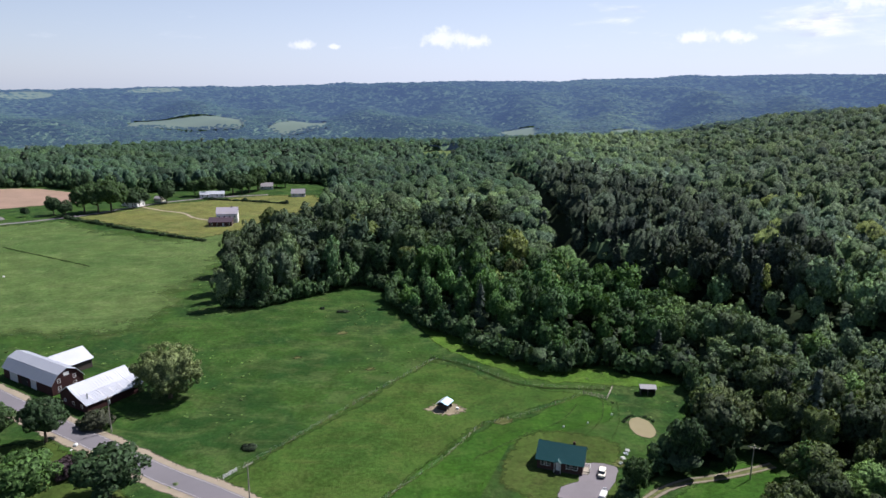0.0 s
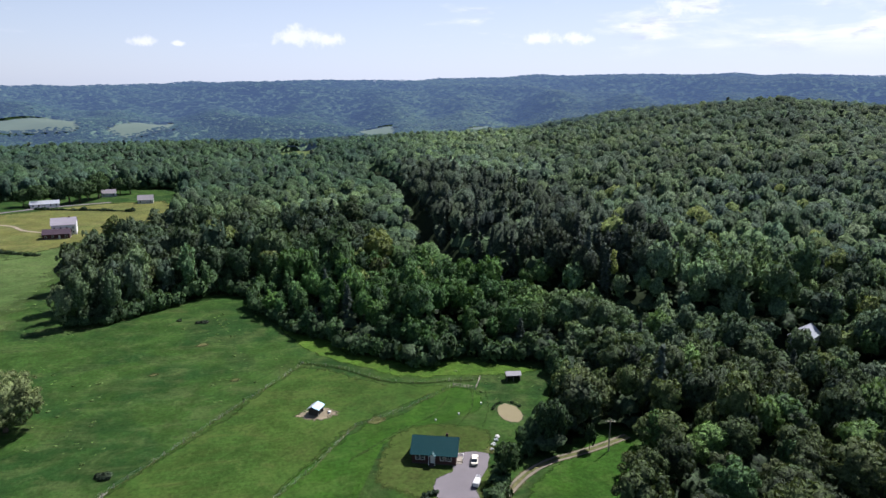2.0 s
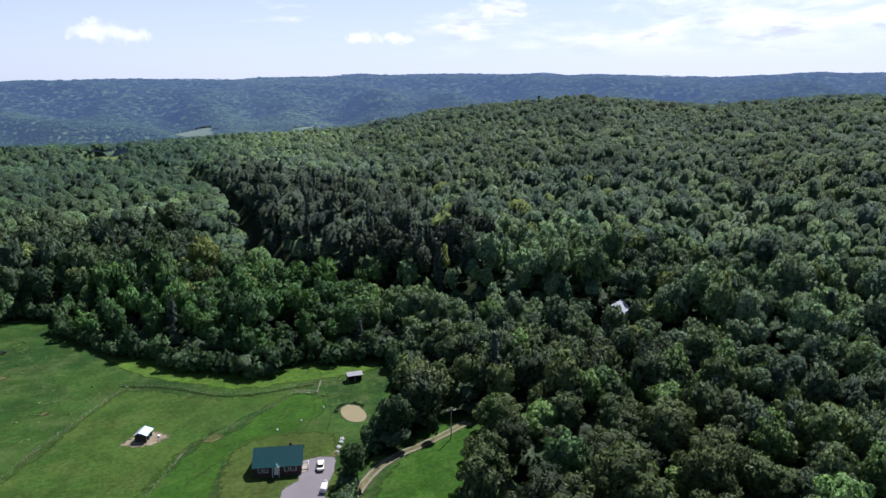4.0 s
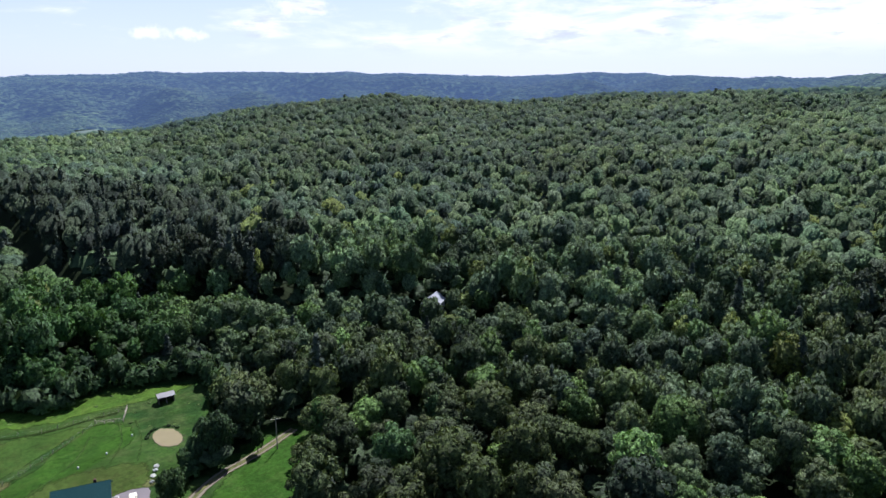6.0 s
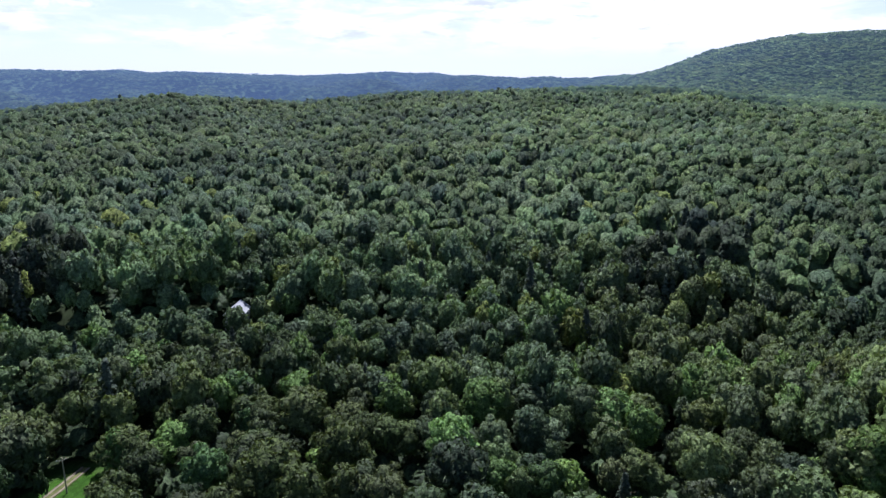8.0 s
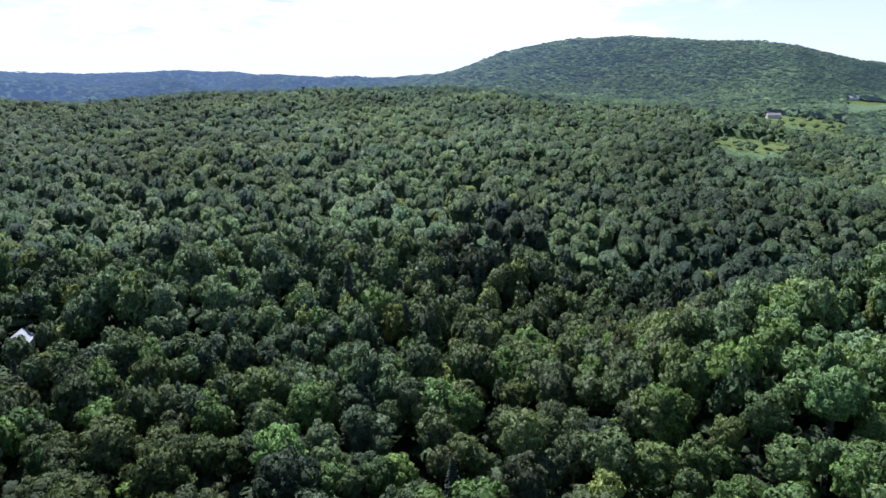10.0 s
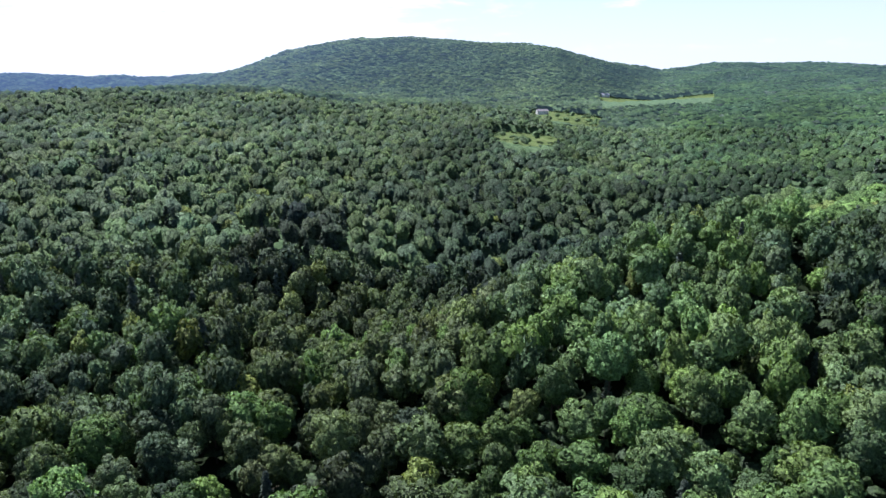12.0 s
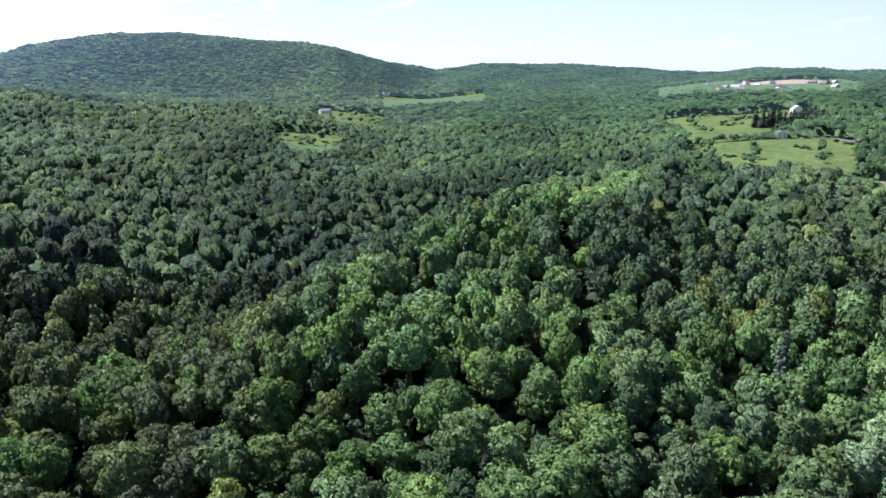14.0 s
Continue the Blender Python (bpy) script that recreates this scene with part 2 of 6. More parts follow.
def leaves(name, source, air=0.0, gloss=0.012, clump=0.0, through_light=0.15, change=0.9):
    """Foliage: the tone comes from the tree, with leaf-to-leaf change; some light shines through. air: strength of the
    haze painted into far woods.
    """
    m = bpy.data.materials.new(name)
    m.use_nodes = True
    nt = m.node_tree
    nt.nodes.clear()
    if source == "thing":
        col = nt.nodes.new("ShaderNodeObjectInfo").outputs["Color"]
    else:
        at = nt.nodes.new("ShaderNodeAttribute")
        at.attribute_name = "tone"
        col = at.outputs["Color"]
    isl = nt.nodes.new("ShaderNodeNewGeometry").outputs["Random Per Island"]
    mul = nt.nodes.new("ShaderNodeVectorMath")
    mul.operation = "SCALE"
    nt.links.new(col, mul.inputs[0])
    nt.links.new(mathn(nt, "MULTIPLY_ADD", isl, change, 1.0 - change * 0.5), mul.inputs["Scale"])
    relief = {}
    if clump:
        co = nt.nodes.new("ShaderNodeTexCoord").outputs["Object"]
        spray = noisen(nt, co, 1.0 / clump, 4.0, 0.75)
        tuft = mul
        mul = nt.nodes.new("ShaderNodeVectorMath")
        mul.operation = "SCALE"
        nt.links.new(tuft.outputs[0], mul.inputs[0])
        nt.links.new(mathn(nt, "MULTIPLY_ADD", ramp(nt, spray, 0.32, 0.68), 0.6 if air else 1.15, 0.7 if air else 0.42), mul.inputs["Scale"])
        relief = {"Normal": node(nt, "ShaderNodeBump", {"Strength": 0.3 if air else 1.0, "Distance": clump * (0.4 if air else 0.8), "Height": spray}).outputs[0]}
    # distant leaves lose colour and gain a bluish glow, which paints haze
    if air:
        amount, glow_col = painted_haze(nt)
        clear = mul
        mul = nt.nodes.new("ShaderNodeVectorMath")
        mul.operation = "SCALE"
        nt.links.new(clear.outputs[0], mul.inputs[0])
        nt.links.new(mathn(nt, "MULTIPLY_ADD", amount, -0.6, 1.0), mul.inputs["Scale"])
    warm = mixc(nt, 1.0, mul.outputs[0], (1.2, 1.2, 0.85), "MULTIPLY")
    dif = node(nt, "ShaderNodeBsdfDiffuse", {"Color": mul.outputs[0], "Roughness": 0.3, **relief})
    tra = node(nt, "ShaderNodeBsdfTranslucent", {"Color": warm})
    last = node(nt, "ShaderNodeMixShader", {0: through_light, 1: dif.outputs[0], 2: tra.outputs[0]}).outputs[0]
    sheen = node(nt, "ShaderNodeBsdfGlossy", {"Color": (0.8, 0.85, 0.9, 1), "Roughness": 0.7})
    last = node(nt, "ShaderNodeMixShader", {0: gloss, 1: last, 2: sheen.outputs[0]}).outputs[0]
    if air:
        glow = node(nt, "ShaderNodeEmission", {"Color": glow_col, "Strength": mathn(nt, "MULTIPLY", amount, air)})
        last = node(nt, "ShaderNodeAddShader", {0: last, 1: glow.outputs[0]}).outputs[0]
    nt.links.new(last, nt.nodes.new("ShaderNodeOutputMaterial").inputs[0])
    return m


def soft_edge(m, feather, scale=0.6):
    """Lets a ground cover thin out raggedly over its last metres."""
    nt = m.node_tree
    out = [n for n in nt.nodes if n.type == "OUTPUT_MATERIAL"][0]
    surface = out.inputs[0].links[0].from_socket
    at = nt.nodes.new("ShaderNodeAttribute")
    at.attribute_name = "rim"
    co = nt.nodes.new("ShaderNodeTexCoord").outputs["Object"]
    wob = mathn(nt, "MULTIPLY_ADD", noisen(nt, co, scale, 5.0, 0.7), 2.2 * feather, -0.85 * feather)
    keep = ramp(nt, mathn(nt, "ADD", at.outputs["Fac"], wob), feather * 0.25, feather * 1.0)
    mix = node(nt, "ShaderNodeMixShader", {0: keep, 1: nt.nodes.new("ShaderNodeBsdfTransparent").outputs[0], 2: surface})
    nt.links.new(mix.outputs[0], out.inputs[0])
    return m


GRASS_TONES = ((0.027, 0.061, 0.012), (0.015, 0.041, 0.010), (0.050, 0.075, 0.023))
mat_ground, nt, bsdf, grass_col = grass("pasture_and_forest_floor", GRASS_TONES)
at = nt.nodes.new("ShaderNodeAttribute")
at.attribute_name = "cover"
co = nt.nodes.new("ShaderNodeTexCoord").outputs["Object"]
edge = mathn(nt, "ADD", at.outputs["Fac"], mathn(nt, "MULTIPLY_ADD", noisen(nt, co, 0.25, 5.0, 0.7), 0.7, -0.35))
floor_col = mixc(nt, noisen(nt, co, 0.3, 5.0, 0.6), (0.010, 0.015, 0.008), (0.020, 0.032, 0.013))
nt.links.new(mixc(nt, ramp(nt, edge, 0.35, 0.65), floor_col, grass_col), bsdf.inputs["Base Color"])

mat_meadow = grass("hay_meadow", ((0.059, 0.095, 0.028), (0.047, 0.084, 0.024), (0.079, 0.108, 0.039)), 40)[0]
mat_paddock = grass("grazed_paddock", ((0.035, 0.069, 0.013), (0.028, 0.062, 0.012), (0.050, 0.074, 0.018)), 30)[0]
mat_lawn = grass("mown_lawn", ((0.041, 0.066, 0.015), (0.034, 0.059, 0.012), (0.055, 0.069, 0.020)), 14)[0]
mat_lush = grass("lush_grass", ((0.027, 0.072, 0.009), (0.020, 0.056, 0.008), (0.042, 0.080, 0.016)), 10)[0]
mat_fresh = grass("fresh_grass", ((0.048, 0.098, 0.013), (0.036, 0.080, 0.012), (0.070, 0.112, 0.022)), 12)[0]
mat_hay = grass("cut_hay", ((0.098, 0.106, 0.031), (0.080, 0.098, 0.029), (0.118, 0.112, 0.043)), 30)[0]
mat_far_field = grass("far_pasture", ((0.084, 0.122, 0.040), (0.069, 0.105, 0.035), (0.109, 0.130, 0.057)), 60)[0]
mat_verge = grass("dry_verge", ((0.066, 0.083, 0.026), (0.052, 0.074, 0.022), (0.105, 0.096, 0.048)), 5)[0]
mat_ditch = grass("rank_weeds", ((0.015, 0.031, 0.007), (0.013, 0.026, 0.006), (0.029, 0.044, 0.011)), 4)[0]
mat_soil = plain("ploughed_soil", (0.215, 0.150, 0.108), 0.95, vary=0.30, size=22, fine=12)
mat_stubble = soft_edge(plain("pale_stubble", (0.25, 0.21, 0.165), 0.95, vary=0.15, size=30, fine=20), 3.0, 0.3)
mat_bare = plain("trampled_earth", (0.190, 0.163, 0.108), 0.95, vary=0.3, size=4, fine=12)
mat_gravel = plain("grey_gravel", (0.150, 0.138, 0.145), 0.95, vary=0.22, size=6, fine=40)
mat_dirt_track = plain("dirt_track", (0.150, 0.134, 0.100), 0.95, vary=0.3, size=3, fine=20)
mat_asphalt = plain("worn_asphalt", (0.132, 0.125, 0.135), 0.9, vary=0.16, size=9, fine=60)
mat_shoulder = plain("gravel_shoulder", (0.224, 0.191, 0.139), 0.95, vary=0.25, size=4, fine=30)
mat_road_line = plain("road_paint", (0.36, 0.35, 0.33), 0.7, vary=0.2, size=2)
mat_worn = grass("worn_grass", ((0.084, 0.097, 0.034), (0.071, 0.088, 0.029), (0.126, 0.109, 0.055)), 5)[0]
mat_path = grass("trodden_grass", ((0.030, 0.064, 0.013), (0.026, 0.058, 0.012), (0.046, 0.074, 0.019)), 4)[0]
for m, feather in ((mat_meadow, 22.0), (mat_hay, 8.0), (mat_fresh, 2.5), (mat_paddock, 3.5), (mat_lawn, 3.0), (mat_lush, 2.0), (mat_far_field, 5.0), (mat_verge, 0.35), (mat_ditch, 0.35), (mat_soil, 1.5), (mat_bare, 2.4),
                   (mat_gravel, 0.5), (mat_dirt_track, 0.25), (mat_shoulder, 1.0), (mat_worn, 1.0), (mat_path, 0.4)):
    soft_edge(m, feather, 1.2 / (feather + 0.4))
mat_leaf_thing = leaves("leaves_near", "thing", clump=0.7, change=0.6)
mat_leaf_stuff = leaves("leaves", "stuff", clump=0.9, change=0.35)
mat_leaf_slope = leaves("leaves_on_slope", "stuff", 0.0, 0.008, 1.3, 0.12, 0.30)
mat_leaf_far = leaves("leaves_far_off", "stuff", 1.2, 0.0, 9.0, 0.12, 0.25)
mat_bark = plain("bark", (0.10, 0.078, 0.055), 0.95, vary=0.35, size=1.0, fine=12, bump=0.6)

# wooded hills far off, under their crowns, with haze painted as emission
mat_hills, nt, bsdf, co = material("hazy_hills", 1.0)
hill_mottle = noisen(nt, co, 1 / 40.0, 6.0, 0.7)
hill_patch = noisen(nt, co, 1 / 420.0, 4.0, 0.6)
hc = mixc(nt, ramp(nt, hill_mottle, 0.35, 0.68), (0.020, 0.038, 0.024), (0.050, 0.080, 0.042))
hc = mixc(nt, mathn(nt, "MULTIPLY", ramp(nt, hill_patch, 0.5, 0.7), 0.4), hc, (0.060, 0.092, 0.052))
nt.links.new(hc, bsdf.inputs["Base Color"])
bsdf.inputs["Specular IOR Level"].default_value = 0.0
amount, glow_col = painted_haze(nt)
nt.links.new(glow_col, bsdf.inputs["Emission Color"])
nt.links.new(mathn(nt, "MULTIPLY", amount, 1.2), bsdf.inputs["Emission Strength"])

# ------------------------------------------------------------ plan of the open land (x east, y north)
FIELD = [(-93, 265), (-78, 267), (-61, 283), (-41, 302), (-24, 293), (-20, 272), (-5, 242), (14, 222), (23, 212), (35, 203), (51, 210), (59, 205), (78, 196),
         (74, 174), (68, 162), (60, 150), (52, 143), (50, 132), (50, 100), (20, 60), (-60, 40), (-300, 60), (-500, 250), (-520, 480)]
FIELD_WEST = [(-93, 265), (-520, 480), (-394, 587), (-360, 599), (-277, 562), (-218, 588), (-162, 634), (-124, 642), (-101, 618), (-94, 560), (-88, 500), (-82, 450), (-92, 415), (-103, 390), (-107, 374), (-104, 305)]
CLEARING = [(40, 128), (48, 139), (66, 147), (78, 154), (86, 148), (81, 134), (64, 112), (45, 100)]
SOUTH_FIELD = [(498, -436), (508, -474), (510, -548), (489, -610), (442, -590), (400, -535), (356, -484), (328, -440), (338, -396), (356, -372), (395, -378), (447, -395)]
SOUTH_MEADOW = [(776, -644), (735, -690), (722, -744), (725, -827), (650, -790), (580, -690), (560, -620), (527, -545), (515, -490), (540, -480), (643, -555)]
SOUTH_YARD = [(318, -412), (308, -450), (288, -428), (296, -395)]


def polar(*rows):
    """An outline from headings and distances."""
    return [(round(d * math.sin(radians(b)), 1), round(d * math.cos(radians(b)), 1)) for b, d in rows]


EAST_CLEARING = polar((97.4, 790), (99.0, 840), (102.8, 852), (103.2, 800), (101.2, 712), (99.2, 712))
EAST_YARD = polar((100.6, 1150), (101.2, 1260), (106.6, 1180), (106.4, 1060), (103.4, 1040))
FAR_STRIP = polar((106.6, 1500), (106.4, 1620), (110.5, 1700), (115.2, 1880), (115.2, 1730), (110.5, 1560))
GLADE = [(-38, 960), (22, 1000), (26, 920), (2, 800), (-22, 810)]
VALLEY_FIELDS = [polar((-25.2, 2350), (-20.8, 2270), (-16.6, 2210), (-16.4, 2500), (-20.8, 2490), (-24.8, 2500)), polar((-14.6, 2280), (-13.3, 2190), (-9.9, 2280), (-9.5, 2640), (-12.0, 2520)),
                 polar((4.6, 2260), (7.6, 2270), (7.8, 2480), (5.0, 2450)), polar((13.8, 2200), (18.6, 2380), (18.4, 2530), (14.0, 2380)),
                 polar((-36.0, 3250), (-30.2, 3380), (-29.7, 3640), (-35.0, 3720)), polar((-25.0, 3560), (-21.0, 3600), (-21.0, 3800), (-24.6, 3760))]
TAN_FIELD = [(1196, -1208), (1300, -1315), (1171, -1432), (1076, -1317)]
OPEN_LAND = [TAN_FIELD, *VALLEY_FIELDS, FIELD, FIELD_WEST, CLEARING, SOUTH_FIELD, SOUTH_MEADOW, SOUTH_YARD, EAST_CLEARING, EAST_YARD, FAR_STRIP, GLADE]
NOTCH = [(232, -144), (200, -130), (169, -116)]


def inside(poly, x, y):
    hit = np.zeros(np.shape(x), dtype=bool)
    for (x0, y0), (x1, y1) in zip(poly, poly[1:] + poly[:1]):
        if y0 != y1:
            hit ^= ((y0 > y) != (y1 > y)) & (x < (x1 - x0) * (y - y0) / (y1 - y0) + x0)
    return hit


def line_distance(line, x, y):
    best = np.full(np.shape(x), 1e9)
    for (x0, y0), (x1, y1) in zip(line, line[1:]):
        ux, uy = x1 - x0, y1 - y0
        k = np.clip(((x - x0) * ux + (y - y0) * uy) / (ux * ux + uy * uy), 0, 1)
        best = np.minimum(best, np.hypot(x - x0 - k * ux, y - y0 - k * uy))
    return best


def open_at(x, y):
    out = np.zeros(np.shape(x), dtype=bool)
    for p in OPEN_LAND:
        out |= inside(p, x, y)
    return out


# ------------------------------------------------------------ meshes
def mesh_object(name, verts, faces, mat, parent=None):
    me = bpy.data.meshes.new(name)
    me.from_pydata(verts, [], faces)
    me.materials.append(mat)
    ob = new(name, me)
    ob.parent = parent
    return ob


def polar_sheet(name, rings, bearings, mat, lift=None):
    """A sheet of ground between the given rings and headings, closed round where the headings go right round."""
    b, d = np.meshgrid(np.radians(bearings), rings)
    x, y = d * np.sin(b), d * np.cos(b)
    z = land(x, y)
    if lift is not None:
        z = z + lift(x, y)
    n, k = d.shape
    co = np.stack([x, y, z], -1).reshape(-1, 3)
    i = np.arange(n * k).reshape(n, k)
    quads = np.stack([i[:-1, :-1], i[:-1, 1:], i[1:, 1:], i[1:, :-1]], -1).reshape(-1, 4)[:, ::-1]
    me = bpy.data.meshes.new(name)
    me.vertices.add(len(co))
    me.vertices.foreach_set("co", co.ravel())
    me.loops.add(quads.size)
    me.loops.foreach_set("vertex_index", np.ascontiguousarray(quads).ravel())
    me.polygons.add(len(quads))
    me.polygons.foreach_set("loop_start", np.arange(0, quads.size, 4))
    me.update(calc_edges=True)
    me.materials.append(mat)
    ob = new(name, me)
    return ob, co


view_bearings = np.concatenate([np.arange(-180, -50, 2.0), np.arange(-50, 160, 0.6), np.arange(160, 180.1, 2.0)])
view_bearings[-1] = 180.0
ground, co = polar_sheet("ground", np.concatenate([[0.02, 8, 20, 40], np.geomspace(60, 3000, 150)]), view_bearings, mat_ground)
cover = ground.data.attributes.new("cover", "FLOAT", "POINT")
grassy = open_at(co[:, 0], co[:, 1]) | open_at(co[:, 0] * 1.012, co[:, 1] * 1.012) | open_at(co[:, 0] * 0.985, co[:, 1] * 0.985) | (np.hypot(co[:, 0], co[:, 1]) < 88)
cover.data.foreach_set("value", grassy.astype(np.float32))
ground.data.polygons.foreach_set("use_smooth", np.ones(len(ground.data.polygons), dtype=bool))
tagged(ground, "green pasture and dark forest floor over rolling land", "ground", kind="structure")

far_rs = np.random.RandomState(3)
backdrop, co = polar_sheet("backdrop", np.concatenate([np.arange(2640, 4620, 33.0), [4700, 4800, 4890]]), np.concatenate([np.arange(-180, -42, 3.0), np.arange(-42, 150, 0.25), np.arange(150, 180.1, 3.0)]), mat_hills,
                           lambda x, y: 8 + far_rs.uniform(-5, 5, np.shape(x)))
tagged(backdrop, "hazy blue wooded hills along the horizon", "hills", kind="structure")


FAR_CREST = np.array([(-60, 0.05), (-34, 0.02), (-24, 0.05), (-15, 0.16), (-6, 0.52), (0, 0.64), (5, 0.70), (9, 0.80), (13, 0.74), (24, 0.9), (40, 0.8), (62, 0.7), (70, 0.2), (150, 0.1)])
far_headings = np.arange(-58, 70, 0.5)
rise = np.interp(far_headings, FAR_CREST[:, 0], FAR_CREST[:, 1])
fx, fy = 9000 * np.sin(np.radians(far_headings)), 9000 * np.cos(np.radians(far_headings))
fz = EYE + 9000 * np.tan(np.radians(rise)) + 3 * waves(fx, fy, 900, 4)
# blue emission lightens the far range to paint the haze before it
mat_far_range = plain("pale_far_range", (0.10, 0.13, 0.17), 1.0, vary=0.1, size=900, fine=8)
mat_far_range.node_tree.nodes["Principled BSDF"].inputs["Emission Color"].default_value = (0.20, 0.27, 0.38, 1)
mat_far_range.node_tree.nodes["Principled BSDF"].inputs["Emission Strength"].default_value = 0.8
k = len(fx)
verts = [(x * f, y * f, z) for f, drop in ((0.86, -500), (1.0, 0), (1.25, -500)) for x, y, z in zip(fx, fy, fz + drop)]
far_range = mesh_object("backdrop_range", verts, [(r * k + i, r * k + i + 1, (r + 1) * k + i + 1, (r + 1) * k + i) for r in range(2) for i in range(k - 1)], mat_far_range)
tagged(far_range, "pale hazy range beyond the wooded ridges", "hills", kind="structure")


def part(name, bm, mat, parent, label=""):
    me = bpy.data.meshes.new(name)
    bm.to_mesh(me)
    bm.free()
    me.materials.append(mat)
    ob = new(name, me)
    ob.parent = parent
    if label:
        ob["label"] = label
    return ob


def resample(pts, step, closed=False):
    pts = [Vector(p[:2]) for p in pts]
    if closed:
        pts = pts + pts[:1]
    out = []
    for a, b in zip(pts, pts[1:]):
        k = max(1, int((b - a).length / step))
        out += [a + (b - a) * (i / k) for i in range(k)]
    if not closed:
        out.append(pts[-1])
    return out


def rounded(pts, step, closed=False):
    """A soft line through the points."""
    p = [Vector(q) for q in pts]
    n = len(p)
    out = []
    for i in range(n if closed else n - 1):
        g = (lambda j: p[j % n]) if closed else (lambda j: p[min(max(j, 0), n - 1)])
        a, b, c, d = g(i - 1), g(i), g(i + 1), g(i + 2)
        k = max(2, int((c - b).length / step))
        for j in range(k):
            t = j / k
            out.append(0.5 * ((2 * b) + (c - a) * t + (2 * a - 5 * b + 4 * c - d) * t * t + (3 * b - a - 3 * c + d) * t ** 3))
    if not closed:
        out.append(p[-1])
    return out


def patch(name, pts, mat, lift, label, category, soft=True, rings=6, ragged=0.6, kind="structure"):
    """A piece of ground cover laid on the land, from its outline."""
    rs = random.Random(len(name) * 7 + int(abs(pts[0][0])))
    size = max(math.dist(pts[0], q) for q in pts)
    line = rounded(pts, size / 30, True) if soft else resample(pts, size / 30, True)
    line = [q + Vector((rs.uniform(-ragged, ragged), rs.uniform(-ragged, ragged))) for q in line]
    mid = sum(line, Vector((0, 0))) / len(line)
    steps = [(r + 1) / rings for r in range(rings - 1)] + [0.93, 1.0]
    rings = len(steps)
    flat = [mid] + [mid + (q - mid) * f for f in steps for q in line]
    z = land(np.array([q.x for q in flat]), np.array([q.y for q in flat]))
    verts = [(q.x, q.y, h + lift) for q, h in zip(flat, z)]
    n = len(line)
    faces = [(0, 1 + i, 1 + (i + 1) % n) for i in range(n)]
    for r in range(rings - 1):
        a, b = 1 + r * n, 1 + (r + 1) * n
        faces += [(a + i, b + i, b + (i + 1) % n, a + (i + 1) % n) for i in range(n)]
    ob = mesh_object(name, verts, faces, mat)
    rim = ob.data.attributes.new("rim", "FLOAT", "POINT")
    rim.data.foreach_set("value", [(mid - line[0]).length] + [(1 - f) * (q - mid).length for f in steps for q in line])
    return tagged(ob, label, category, kind=kind)


def ribbon(name, pts, width, mat, lift, label="", category="", parent=None, ragged=0.0, soft=True, step=3.0):
    """A strip of road, track or verge along a line."""
    rs = random.Random(int(pts[0][0] * 3 + width * 10))
    line = rounded(pts, step) if soft else resample(pts, step)
    verts, faces = [], []
    for i, q in enumerate(line):
        way = (line[min(i + 1, len(line) - 1)] - line[max(i - 1, 0)]).normalized()
        side = Vector((-way.y, way.x))
        for s in (-0.5, 0.0, 0.5):
            w = q + side * (s * width + rs.uniform(-ragged, ragged))
            verts.append((w.x, w.y, float(land(w.x, w.y)) + lift))
        if i:
            a = 3 * i
            faces += [(a - 3, a, a + 1, a - 2), (a - 2, a + 1, a + 2, a - 1)]
    ob = mesh_object(name, verts, faces, mat, parent)
    rim = ob.data.attributes.new("rim", "FLOAT", "POINT")
    rim.data.foreach_set("value", [0.0, width / 2, 0.0] * len(line))
    if label:
        tagged(ob, label, category, kind="structure")
    return ob


# ------------------------------------------------------------ foliage
def unit_rows(rs, n):
    v = rs.normal(size=(n, 3))
    return v / np.linalg.norm(v, axis=1)[:, None]


def leaf_triangles(rs, centres, normals, size):
    """One small triangle at each centre, roughly facing its normal."""
    n = len(centres)
    t = np.cross(normals, unit_rows(rs, n))
    t /= np.linalg.norm(t, axis=1)[:, None] + 1e-9
    u = np.cross(normals, t)
    s = size * rs.uniform(0.65, 1.35, (n, 1))
    a0 = rs.uniform(0, 2 * np.pi, (n, 1))
    out = []
    for k in range(3):
        a = a0 + k * 2.094 + rs.uniform(-0.4, 0.4, (n, 1))
        out.append(centres + s * (np.cos(a) * t + np.sin(a) * u))
    return np.stack(out, 1)


